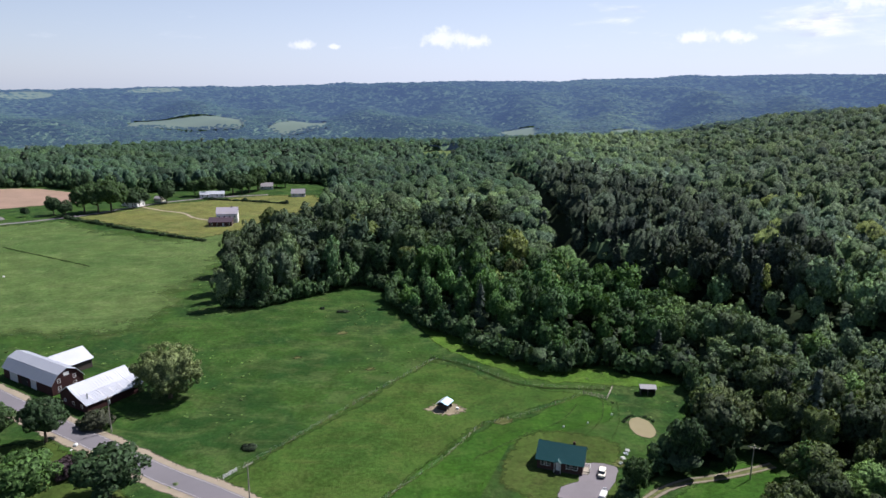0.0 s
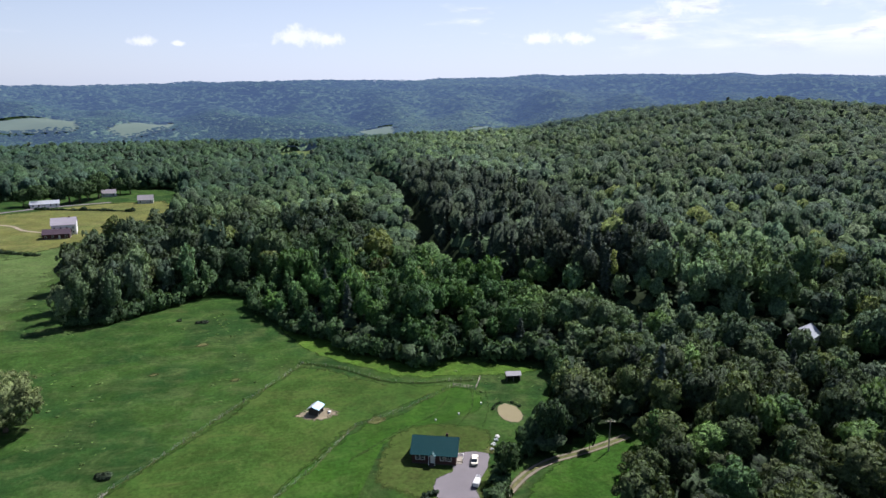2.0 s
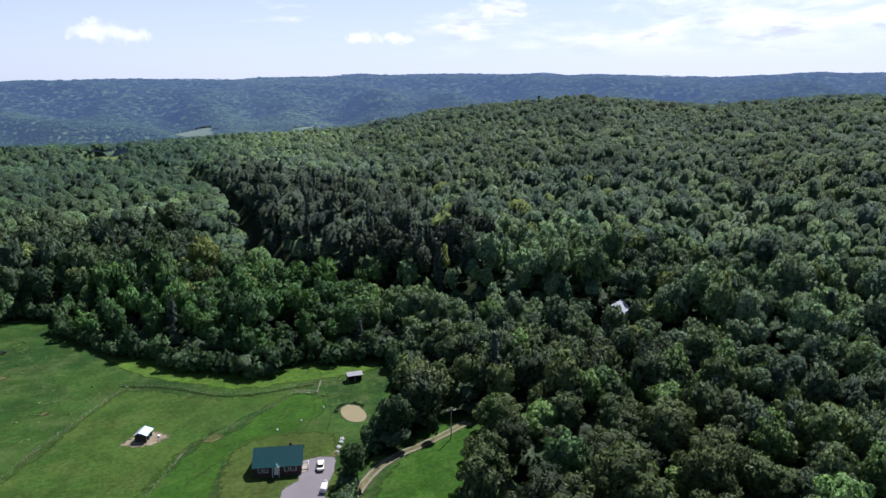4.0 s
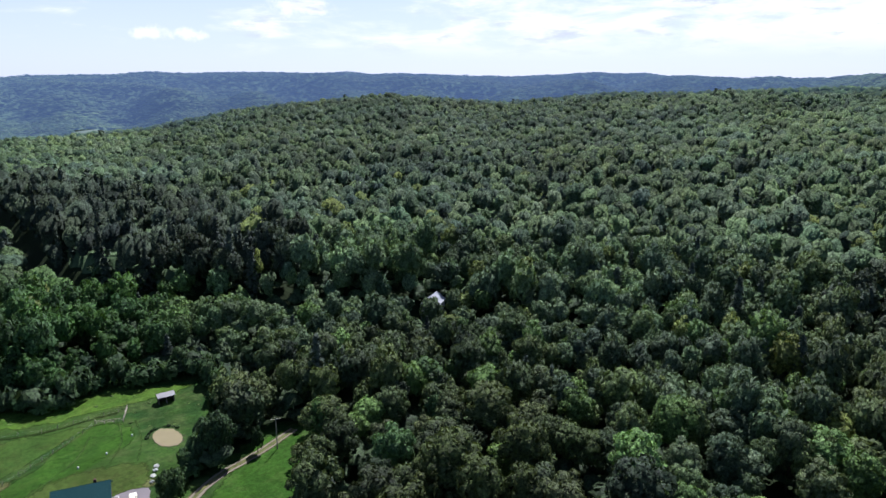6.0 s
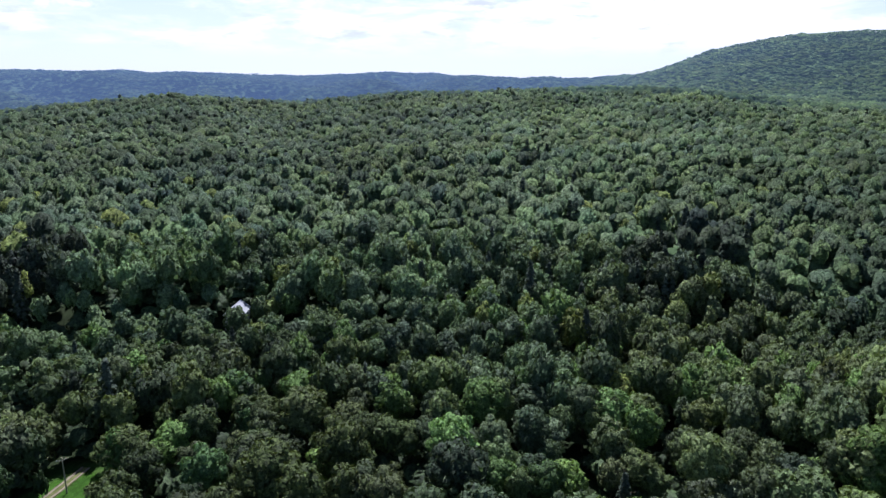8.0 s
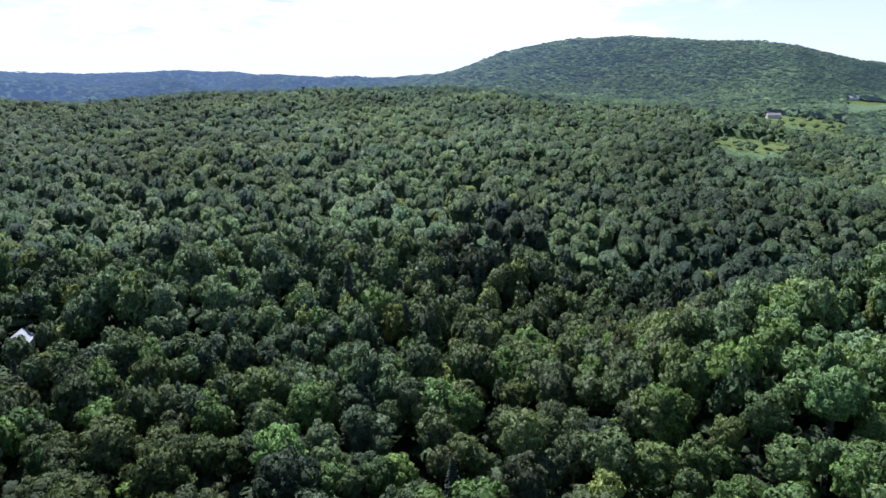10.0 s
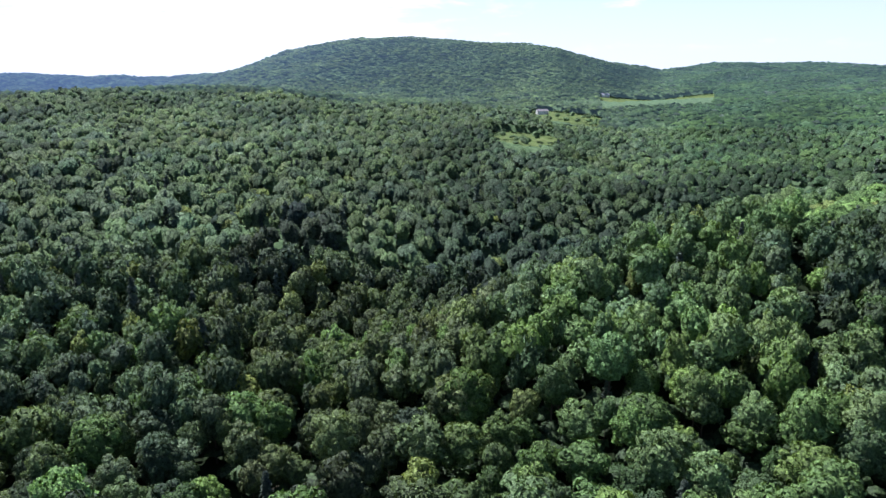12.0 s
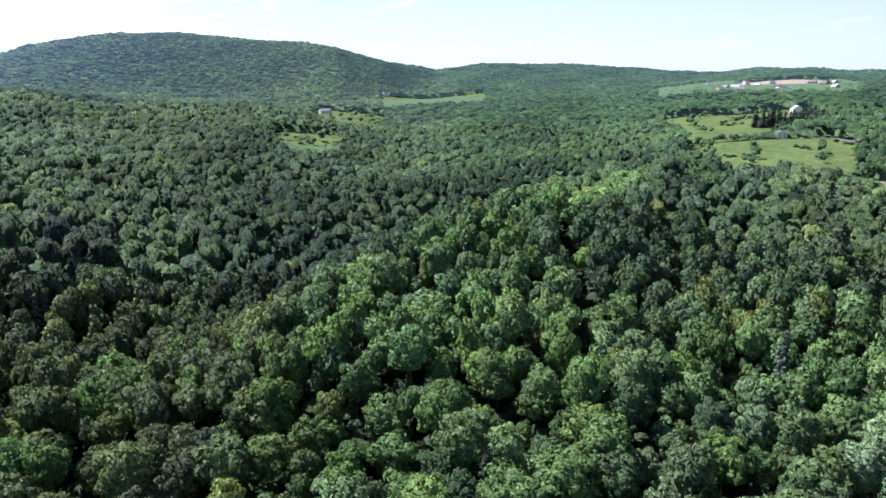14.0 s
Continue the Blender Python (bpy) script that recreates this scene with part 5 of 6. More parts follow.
scrub("shrubs", sx[k], sy[k], "scattered shrubs in the far hill pasture", "shrubs", 0.8, (0.065, 0.115, 0.045), 0.9, 11)
rows_of_trees = [p for line, step in (([(447, -392), (500, -440), (512, -520), (520, -560)], 6), ([(545, -600), (565, -640), (600, -700), (650, -780)], 8), ([(430, -590), (470, -610), (500, -640)], 9), ([(600, -560), (690, -615), (740, -690)], 9), ([(640, -640), (690, -700), (705, -760)], 10), ([(400, -420), (455, -480), (480, -500)], 8), ([(370, -460), (400, -500), (420, -520)], 9), ([(300, -405), (330, -455), (360, -500)], 6), ([(262, -345), (285, -375), (300, -385)], 7), ([(385, -365), (420, -400), (440, -420), (465, -440)], 7)) for p in resample(line, step)]
scrub("hedgerow", [p.x + rs.uniform(-4, 4) for p in rows_of_trees], [p.y + rs.uniform(-4, 4) for p in rows_of_trees], "uneven hedgerow trees between the hill pastures", "hedge", 0.5, (0.06, 0.11, 0.045), 0.95, 15, forms=BROAD_LIGHT)
grove = np.random.RandomState(31)
gx, gy = grove.uniform(525, 660, 700), grove.uniform(-715, -615, 700)
k = inside([(607, -625), (640, -680), (596, -715), (535, -665), (528, -628)], gx, gy)
gx, gy = gx[k][:90], gy[k][:90]
g = grove.uniform(0.7, 1.15, len(gx))
tris, cols, nrms = planted(PINE_LIGHT, grove.randint(0, 2, len(gx)), gx, gy, land(gx, gy), g, g * 0.85, grove.uniform(0, 6.28, len(gx)), CONIFER_TONE * grove.uniform(0.8, 1.3, (len(gx), 1)))
tagged(new("pine_grove", soup("pine_grove", tris, cols, mat_leaf_stuff, nrms)), "grove of dark pines between two hill houses", "trees", kind="stuff")
ex, ey = rs.uniform(700, 1260, 260), rs.uniform(-340, -100, 260)
k = inside(EAST_CLEARING, ex, ey) | inside(EAST_YARD, ex, ey)
scrub("shrubs", ex[k], ey[k], "round trees scattered over a hillside clearing", "shrubs", 0.75, (0.10, 0.16, 0.07), 0.7, 14, forms=BROAD_LIGHT)
scrub("bush", [-95, -93.5, -96.5], [163.5, 165, 165], "round dark bush beside the road", "bush", 1.3, (0.06, 0.068, 0.04), 1.1, 12, "", bush_fine)
scrub("bush", [-87, -89, -85.5, -90], [142, 140.5, 143, 143], "dark plum-coloured shrubs on the roadside lawn", "bush", 1.1, (0.05, 0.035, 0.04), 0.8, 13, "", bush_fine)

# ------------------------------------------------------------ fields, road, drives
patch("hay_meadow", [(-112, 300), (-112, 380), (-120, 425), (-145, 386), (-190, 408), (-262, 450), (-330, 410), (-420, 300), (-300, 200), (-190, 215), (-110, 236)], mat_meadow, 0.16, "sunlit yellow-green hay meadow", "meadow", False, 8, 2.0)
patch("near_meadow", [(-122, 430), (-148, 392), (-258, 455), (-240, 480), (-226, 510), (-205, 528), (-160, 560), (-110, 570), (-96, 540), (-90, 480), (-96, 430)], mat_hay, 0.2, "mown yellow-green meadow round a far house", "meadow", False, 6, 1.0)
patch("ploughed_field", [(-430, 560), (-389, 582), (-360, 586), (-290, 556), (-279, 521), (-300, 507), (-345, 470), (-440, 500)], mat_soil, 0.2, "bare tan ploughed field", "field", False, 5, 1.5)
patch("paddock", [(-52, 139), (-16, 194), (-3, 213), (10, 205), (22, 194), (42, 188), (11, 167), (-12, 134), (-25, 118)], mat_paddock, 0.05, "grazed paddock of short pale grass", "paddock", False, 7, 0.8)
patch("side_paddock", [(-12, 133), (11, 166), (22, 171), (42, 187), (49, 183), (48, 172), (30, 164), (18, 158), (12, 146), (2, 122)], mat_lush, 0.06, "rank lush green grass beside the house lawn", "grass", True, 6, 0.8)
patch("lawn", [(13, 141), (18, 157), (26, 165), (40, 163), (47, 157), (44, 147), (40, 132), (30, 124), (18, 134)], mat_lawn, 0.09, "mown dull-green lawn round the house", "lawn", True, 6, 0.5)
patch("roadside_lawn", [(-92, 150), (-76, 138), (-70, 130), (-86, 118), (-110, 128), (-118, 150), (-104, 158)], mat_lawn, 0.05, "green lawn beside the road", "lawn", True, 5, 0.5)
patch("track_clearing", [(46, 126), (52, 134), (64, 143), (76, 150), (82, 146), (78, 131), (63, 113), (50, 108)], mat_lush, 0.05, "grassy clearing beside the dirt track", "grass", True, 5, 0.8)
for nm, poly in (("hill_pasture", SOUTH_FIELD), ("hill_meadow", SOUTH_MEADOW), ("yard_grass", SOUTH_YARD), ("hill_clearing", EAST_CLEARING), ("yard_grass", EAST_YARD), ("hill_strip", FAR_STRIP)):
    patch(nm, poly, mat_far_field, 0.5, "pale sunlit pasture among the wooded hills", "pasture", True, 8, 3.0)
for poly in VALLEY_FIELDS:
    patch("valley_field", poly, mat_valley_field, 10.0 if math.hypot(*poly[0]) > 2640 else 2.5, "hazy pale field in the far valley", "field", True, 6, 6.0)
patch("tan_field", TAN_FIELD, mat_stubble, 1.5, "bare tan field by the hill village", "field", True, 6, 4.0)
patch("glade", GLADE, mat_far_field, 0.6, "small pale glade in the forest", "glade", True, 5, 2.0)
patch("bare_earth", [(-5, 176), (-2, 180), (4, 180), (7, 177), (4.5, 173), (-1, 172.5)], mat_bare, 0.12, "trampled bare earth round the animal shelter", "earth", True, 4, 0.8)
for x, y, w in ((17, 170, 2.6), (-24, 205, 1.6), (-38, 238, 2.2), (-50, 214, 1.5), (44, 148.5, 2.0)):
    patch("worn_patch", [(x - w, y - w * .5), (x, y - w), (x + w * 1.2, y), (x, y + w * .8)], mat_worn, 0.13, "worn pale patch in the grass", "grass", True, 3, 0.5)

ROAD = [(-260, 262), (-190, 219), (-128, 179.8), (-106, 166.3), (-87.5, 155.3), (-67, 142.6), (-50.5, 133.6), (-17, 113), (32, 81), (62, 60)]
ribbon("verge", ROAD, 10.6, mat_shoulder, 0.07, "tan gravel shoulder along the road", "verge", ragged=0.35)
road = ribbon("road", ROAD, 5.9, mat_asphalt, 0.12, "worn grey asphalt country road", "road")


def shifted(pts, off):
    out = []
    for i, q in enumerate(pts):
        a, b = Vector(pts[max(i - 1, 0)]), Vector(pts[min(i + 1, len(pts) - 1)])
        w = (b - a).normalized()
        out.append((q[0] + w.y * off, q[1] - w.x * off))
    return out


for off in (2.6, -2.6):
    ribbon("edge_line", shifted(ROAD, off), 0.1, mat_road_line, 0.135, parent=road)
patch("barn_yard", [(-112, 178), (-104, 170), (-97, 163), (-100, 160), (-112, 168), (-120, 176)], mat_shoulder, 0.08, "dusty gravel apron before the barns", "yard", True, 4, 0.4)
patch("driveway", [(33.5, 148), (42.5, 147.5), (41, 141), (37, 135), (36, 127), (38, 112), (32, 112), (31, 127), (26.5, 131), (27.5, 138), (32.5, 141)], mat_gravel, 0.12, "pale grey gravel driveway beside the house", "driveway", True, 5, 0.25)
ribbon("track_bed", [(36, 112), (40.5, 126), (49, 135.5), (58, 140.5), (68, 143), (82, 148)], 3.4, mat_worn, 0.09, "worn grassy bed of the dirt track", "track", ragged=0.25, step=1.5)
for off in (-0.85, 0.85):
    ribbon("dirt_track", shifted([(36, 112), (40.5, 126), (49, 135.5), (58, 140.5), (68, 143), (82, 148)], off), 0.9, mat_dirt_track, 0.12, "rutted dirt track through the clearing", "track", ragged=0.12, step=1.5)
ribbon("farm_road", [(-420, 330), (-340, 395), (-292, 430), (-277, 442), (-253, 466), (-241, 489), (-226, 515), (-208, 534), (-182, 552), (-150, 566)], 4.5, mat_gravel, 0.26, "pale gravel farm road past the far houses", "road", ragged=0.2)
ribbon("farm_drive", [(-232, 503), (-208, 486), (-188, 476), (-176, 461), (-160, 451), (-150, 446)], 3.4, mat_shoulder, 0.30, "pale curved drive to a far house", "drive", ragged=0.25)
ribbon("farm_drive", [(-300, 445), (-310, 455), (-330, 462)], 4.0, mat_gravel, 0.28, "short gravel drive off the farm road", "drive", ragged=0.25)
ribbon("hill_road", [(500, -586), (470, -601), (440, -584), (438, -572), (455, -610), (487, -680), (500, -740)], 5.0, mat_gravel, 1.0, "pale gravel lane on the far hillside", "road")
patch("gravel_yard", [(312, -425), (306, -443), (299, -430), (303, -412)], mat_shoulder, 0.9, "pale gravel yard at the forest edge", "yard", True, 4, 1.0)
ribbon("field_margin", [(x - 1.5, y - 2.0) for x, y in FIELD[:5]], 1.5, mat_worn, 0.14, "pale dry grass margin at the wood's foot", "grass", ragged=0.4)
patch("fresh_grass", [(-6, 236), (4, 218), (14, 208.5), (24, 199), (33, 195), (48, 193.5), (66, 191), (74, 192), (58, 201), (50, 204), (36, 198), (26, 205), (14, 216), (2, 232), (-12, 252)], mat_fresh, 0.07, "bright fresh grass along the wood's edge", "grass", True, 6, 1.0)
FENCE_A = [(-52.5, 139.5), (-39, 159), (-24, 182), (-16, 193.5), (-2.5, 213.5)]
FENCE_B = [(-25, 118), (-12, 134), (0, 149.5), (11, 167), (22, 172), (39, 184), (43, 187)]
ribbon("fence_verge", FENCE_A, 0.55, mat_verge, 0.12, "strip of pale long grass under the fence", "grass", ragged=0.25)
ribbon("fence_verge", FENCE_B, 0.55, mat_verge, 0.13, "strip of pale long grass under the fence", "grass", ragged=0.3)
ribbon("ditch", [(-4, 215), (9, 207.5), (21, 196), (31, 191.5), (50, 190)], 1.1, mat_ditch, 0.12, "dark weedy ditch across the pasture", "ditch", ragged=0.3)
ribbon("ditch", [(-250, 368), (-215, 348), (-180, 328.5)], 1.6, mat_ditch, 0.24, "dark weedy ditch in the hay meadow", "ditch", ragged=0.35)
ribbon("path", [(48, 183), (45, 172), (38, 161)], 0.7, mat_path, 0.16, "narrow trodden path through long grass", "path", ragged=0.15)
ribbon("path", [(52, 182), (49.5, 170), (45, 160)], 0.6, mat_path, 0.16, "narrow trodden path through long grass", "path", ragged=0.15)
ribbon("path", [(8, 150), (20, 160), (34, 171), (40, 181)], 0.8, mat_path, 0.16, "faint wheel track through long grass", "path", ragged=0.2)

pond = tagged(new("pond"), "small round pond of muddy tan water", "pond", kind="structure")
bm = bmesh.new()
rsp = random.Random(4)
rim = [bm.verts.new((55 + (3.3 + rsp.uniform(-.2, .2)) * math.cos(a), 166.6 + (5.7 + rsp.uniform(-.3, .3)) * math.sin(a), float(land(54, 166.6)) + 0.16)) for a in np.arange(0, 6.28, 0.2)]
bm.faces.new(rim)
part("water", bm, mat_water, pond)
bm = bmesh.new()
for a in np.arange(0, 6.28, 0.2):
    r0, r1 = 4.4, 5.2 + rsp.uniform(-.2, .4)
    q = [bm.verts.new((55 + r * 0.74 * math.cos(b), 166.6 + r * 1.27 * math.sin(b), float(land(54, 166.6)) + h)) for r, b, h in ((r0, a, 0.14), (r1, a, 0.13), (r1, a + 0.22, 0.13), (r0, a + 0.22, 0.14))]
    q[0].co.z += 0.08
    q[3].co.z += 0.08
    bm.faces.new(q)
part("bank", bm, mat_bare, pond)


# ------------------------------------------------------------ buildings
def box(bm, lo, hi, turn=None):
    """A box from its low to its high corner, turned by a matrix if given."""
    m = Matrix.Translation([(a + b) / 2 for a, b in zip(lo, hi)]) @ Matrix.Diagonal([b - a for a, b in zip(lo, hi)] + [1])
    bmesh.ops.create_cube(bm, size=1.0, matrix=(turn @ m) if turn else m)


def slab(bm, pts, thick):
    """A flat plate through four corners, with thickness downwards."""
    a = [bm.verts.new(p) for p in pts]
    n = (Vector(pts[1]) - Vector(pts[0])).cross(Vector(pts[3]) - Vector(pts[0])).normalized()
    n = n if n.z > 0 else -n
    b = [bm.verts.new(Vector(p) - n * thick) for p in pts]
    k = len(pts)
    bm.faces.new(a)
    bm.faces.new(b[::-1])
    for i in range(k):
        bm.faces.new((a[i], b[i], b[(i + 1) % k], a[(i + 1) % k]))


def gable_walls(length, profile):
    """Walls of a building whose end is the given outline (y, z), closed along its length."""
    bm = bmesh.new()
    ends = [[bm.verts.new((x, y, z)) for y, z in profile] for x in (-length / 2, length / 2)]
    bm.faces.new(ends[0])
    bm.faces.new(ends[1][::-1])
    n = len(profile)
    for i in range(n):
        bm.faces.new((ends[0][i], ends[1][i], ends[1][(i + 1) % n], ends[0][(i + 1) % n]))
    bmesh.ops.recalc_face_normals(bm, faces=bm.faces)
    return bm


def roof_planes(thing, length, profile, mat, over=0.4, rib=0.0, label="", names=("roof",)):
    """Roof plates along the top of the outline (y, z), each a part, with standing ribs."""
    for k, ((y0, z0), (y1, z1)) in enumerate(zip(profile, profile[1:])):
        way = Vector((0, y1 - y0, z1 - z0))
        ln = way.length
        way.normalize()
        up = Vector((0, -way.z, way.y)) if way.y > 0 else Vector((0, way.z, -way.y))
        lo = Vector((0, y0, z0)) - way * (over if k == 0 else 0.0) + up * 0.14
        hi = Vector((0, y1, z1)) + way * (over if k == len(profile) - 2 else 0.0) + up * 0.14
        bm = bmesh.new()
        xl, xr = -length / 2 - over, length / 2 + over
        slab(bm, [(xl, lo.y, lo.z), (xr, lo.y, lo.z), (xr, hi.y, hi.z), (xl, hi.y, hi.z)], 0.12)
        sheet = part(names[k % len(names)], bm, mat, thing, label)
        if rib:
            bm = bmesh.new()
            p, q = lo + up * 0.05, hi + up * 0.05
            slab(bm, [(-0.03, p.y, p.z), (0.03, p.y, p.z), (0.03, q.y, q.z), (-0.03, q.y, q.z)], 0.05)
            seam = part("seam", bm, mat, sheet)
            seam.location.x = xl + rib / 2
            x = xl + rib * 1.5
            while x < xr:
                twin = new("seam", seam.data)
                twin.parent = sheet
                twin.location.x = x
                x += rib


def window(thing, x, y, z, w, h, side, sub="window"):
    """A sash window on the long wall (side 'y-' or 'y+') or the end wall ('x-' or 'x+')."""
    s = -1 if side.endswith("-") else 1
    turn = Matrix.Translation((x, y, z)) @ Matrix.Rotation({"y-": 0, "x+": math.pi / 2, "y+": math.pi, "x-": -math.pi / 2}[side], 4, "Z")
    bm = bmesh.new()
    for lo, hi in (((-w / 2 - .1, -.06, -h / 2 - .1), (-w / 2, .02, h / 2 + .1)), ((w / 2, -.06, -h / 2 - .1), (w / 2 + .1, .02, h / 2 + .1)), ((-w / 2, -.06, h / 2), (w / 2, .02, h / 2 + .1)),
                   ((-w / 2, -.08, -h / 2 - .1), (w / 2, .02, -h / 2)), ((-w / 2, -.05, -.03), (w / 2, .02, .03))):
        box(bm, lo, hi, turn)
    win = part(sub, bm, mat_white, thing, "white window frame")
    bm = bmesh.new()
    box(bm, (-w / 2, -.03, -h / 2), (w / 2, .01, h / 2), turn)
    part("pane", bm, mat_glass, win)
    return win


def door(thing, x, y, z, w, h, side, mat, label="", name="door"):
    turn = Matrix.Translation((x, y, z)) @ Matrix.Rotation({"y-": 0, "x+": math.pi / 2, "y+": math.pi, "x-": -math.pi / 2}[side], 4, "Z")
    bm = bmesh.new()
    box(bm, (-w / 2, -.07, 0), (w / 2, .02, h), turn)
    d = part(name, bm, mat, thing, label)
    bm = bmesh.new()
    box(bm, (w / 2 - .16, -.12, h * .45), (w / 2 - .08, -.07, h * .55), turn)
    part("handle", bm, mat_steel, d)
    return d


def placed(thing, x, y, angle, lift=0.0):
    thing.matrix_world = pose(x, y, float(land(x, y)) + lift, 0, 0, angle)
    return thing


def simple_house(name, x, y, angle, length, width, eave, ridge, wall, roof, label, storeys=1, lift=0.0, chimney=False, group=""):
    """A plain gabled house with windows on all sides, a door, a footing and perhaps a chimney."""
    t = tagged(new(name), label, "house", group)
    prof = [(-width / 2, 0.3), (-width / 2, eave), (0, ridge), (width / 2, eave), (width / 2, 0.3)]
    part("wall", gable_walls(length, prof), wall, t)
    roof_planes(t, length, prof[1:4], roof, 0.45)
    bm = bmesh.new()
    box(bm, (-length / 2 - .04, -width / 2 - .04, -1.5), (length / 2 + .04, width / 2 + .04, 0.32))
    part("footing", bm, mat_concrete, t)
    for s in range(storeys):
        z = 1.75 + 2.7 * s
        k = max(2, int(length / 3.2))
        for i in range(k):
            px = -length / 2 + length * (i + .5) / k
            if not (s == 0 and i == k // 2):
                window(t, px, -width / 2, z, 0.95, 1.3, "y-")
            window(t, px, width / 2, z, 0.95, 1.3, "y+")
        for px, side in ((-length / 2, "x-"), (length / 2, "x+")):
            for py in (-width / 4, width / 4):
                window(t, px, py, z, 0.95, 1.3, side)
    door(t, -length / 2 + length * (max(2, int(length / 3.2)) // 2 + .5) / max(2, int(length / 3.2)), -width / 2, 0.32, 1.0, 2.05, "y-", mat_white)
    if chimney:
        bm = bmesh.new()
        box(bm, (length * .2, -.35, eave), (length * .2 + .7, .35, ridge + .9))
        part("chimney", bm, mat_brown_wall, t)
    return placed(t, x, y, angle, lift)


# the green-roofed house
house = tagged(new("house"), "single-storey red-brown house with a dark green metal roof", "house")
W, L, EAVE, RIDGE = 8.2, 11.6, 3.0, 5.9
prof = [(-W / 2, 0.4), (-W / 2, EAVE), (0, RIDGE), (W / 2, EAVE), (W / 2, 0.4)]
part("wall", gable_walls(L, prof), mat_brown_wall, house)
roof_planes(house, L, prof[1:4], mat_green_roof, 0.5, 0.6, "dark green standing-seam roof")
bm = bmesh.new()
box(bm, (-L / 2 - .05, -W / 2 - .05, -.6), (L / 2 + .05, W / 2 + .05, .42))
part("footing", bm, mat_dark_wood, house)
for i in range(9):
    bm = bmesh.new()
    box(bm, (-L / 2 - .02, -W / 2 - .035, .45 + i * .28), (L / 2 + .02, -W / 2 + .01, .45 + i * .28 + .25))
    part("siding_board", bm, mat_brown_wall, house)
for px, w in ((-4.3, .9), (-2.9, .9), (2.2, .9), (3.9, 1.3)):
    window(house, px, -W / 2 - .04, 1.95, w, 1.15, "y-")
for py in (-1.8, 1.8):
    window(house, L / 2, py, 1.95, .9, 1.15, "x+")
    window(house, -L / 2, py, 1.95, .9, 1.15, "x-")
for px in (-4, -1.5, 1.5, 4):
    window(house, px, W / 2, 1.95, .9, 1.15, "y+")
door(house, -.4, -W / 2 - .04, .45, 1.0, 2.1, "y-", mat_white, "white front door")
bm = bmesh.new()
slab(bm, [(-1.35, -W / 2 - 1.2, 2.95), (-.4, -W / 2 - 1.2, 3.65), (-.4, -W / 2 + .9, 3.65), (-1.35, -W / 2 + .9, 2.95)], .1)
slab(bm, [(-.4, -W / 2 - 1.2, 3.65), (.55, -W / 2 - 1.2, 2.95), (.55, -W / 2 + .9, 2.95), (-.4, -W / 2 + .9, 3.65)], .1)
porch = part("porch_roof", bm, mat_green_roof, house)
bm = bmesh.new()
slab(bm, [(-1.2, -W / 2 - 1.12, 2.93), (.4, -W / 2 - 1.12, 2.93), (.0, -W / 2 - 1.1, 3.25), (-.8, -W / 2 - 1.1, 3.25)], .06)
part("pediment", bm, mat_white, porch)
for px in (-1.2, .4):
    bm = bmesh.new()
    box(bm, (px - .07, -W / 2 - 1.1, .3), (px + .07, -W / 2 - .96, 2.95))
    part("porch_post", bm, mat_white, house)
bm = bmesh.new()
for k in range(3):
    box(bm, (-1.0, -W / 2 - .9 - k * .28, -.3), (.2, -W / 2 - .05, .42 - k * .16))
part("front_step", bm, mat_dark_wood, house)
bm = bmesh.new()
box(bm, (L / 2 + .05, -2.4, .0), (L / 2 + 1.7, .2, .42))
box(bm, (L / 2 + .05, -3.2, -.2), (L / 2 + 1.5, -2.4, .22))
deck = part("side_deck", bm, mat_post, house, "small grey wooden deck")
for a, b in (((L / 2 + 1.6, -2.4), (L / 2 + 1.7, .2)), ((L / 2 + .1, .1), (L / 2 + 1.6, .2))):
    bm = bmesh.new()
    box(bm, (a[0], a[1], 1.2), (b[0], b[1], 1.3))
    n = 7
    for i in range(n):
        cx, cy = a[0] + (b[0] - a[0]) * i / (n - 1), a[1] + (b[1] - a[1]) * i / (n - 1)
        box(bm, (cx - .03, cy - .03, .42), (cx + .03, cy + .03, 1.2))
    part("railing", bm, mat_white, deck, "white slatted railing")
bm = bmesh.new()
box(bm, (2.6, .9, 4.6), (3.2, 1.5, 6.3))
part("chimney", bm, mat_brown_wall, house)
placed(house, 29.7, 148.2, -18.5)
house.scale = (0.94, 0.94, 0.94)

# the long gambrel barn
barn = tagged(new("barn"), "long weathered red barn with a galvanised gambrel roof", "barn")
L, W = 26.5, 9.8
prof = [(-W / 2, 0), (-W / 2, 3.5), (-W * .3, 6.0), (0, 7.3), (W * .3, 6.0), (W / 2, 3.5), (W / 2, 0)]
part("wall", gable_walls(L, prof), mat_red_wood, barn)
roof_planes(barn, L, prof[1:6], mat_white_roof, 0.45, 0.9, "silvery corrugated metal roof")
for px, py, pz in ((L / 2, -2.6, 4.0), (L / 2, 2.2, 4.0), (L / 2, -2.6, 1.7), (L / 2, 2.2, 1.7)):
    window(barn, px, py, pz, 0.8, 1.1, "x+")
bm = bmesh.new()
box(bm, (L / 2 - .02, -1.0, 5.0), (L / 2 + .06, .6, 6.1))
part("hayloft_door", bm, mat_white, barn, "white hayloft door")
for px, w in ((-7.5, 4.4), (3.5, 3.0)):
    door(barn, px, -W / 2, 0, w, 2.9, "y-", mat_grey_wall, "pale grey sliding barn door", "barn_door")
# a solid black panel paints the shade inside an open door
door(barn, -1.6, -W / 2, 0, 3.4, 2.9, "y-", mat_black, "black panel standing in for the shade of an open door", "doorway")
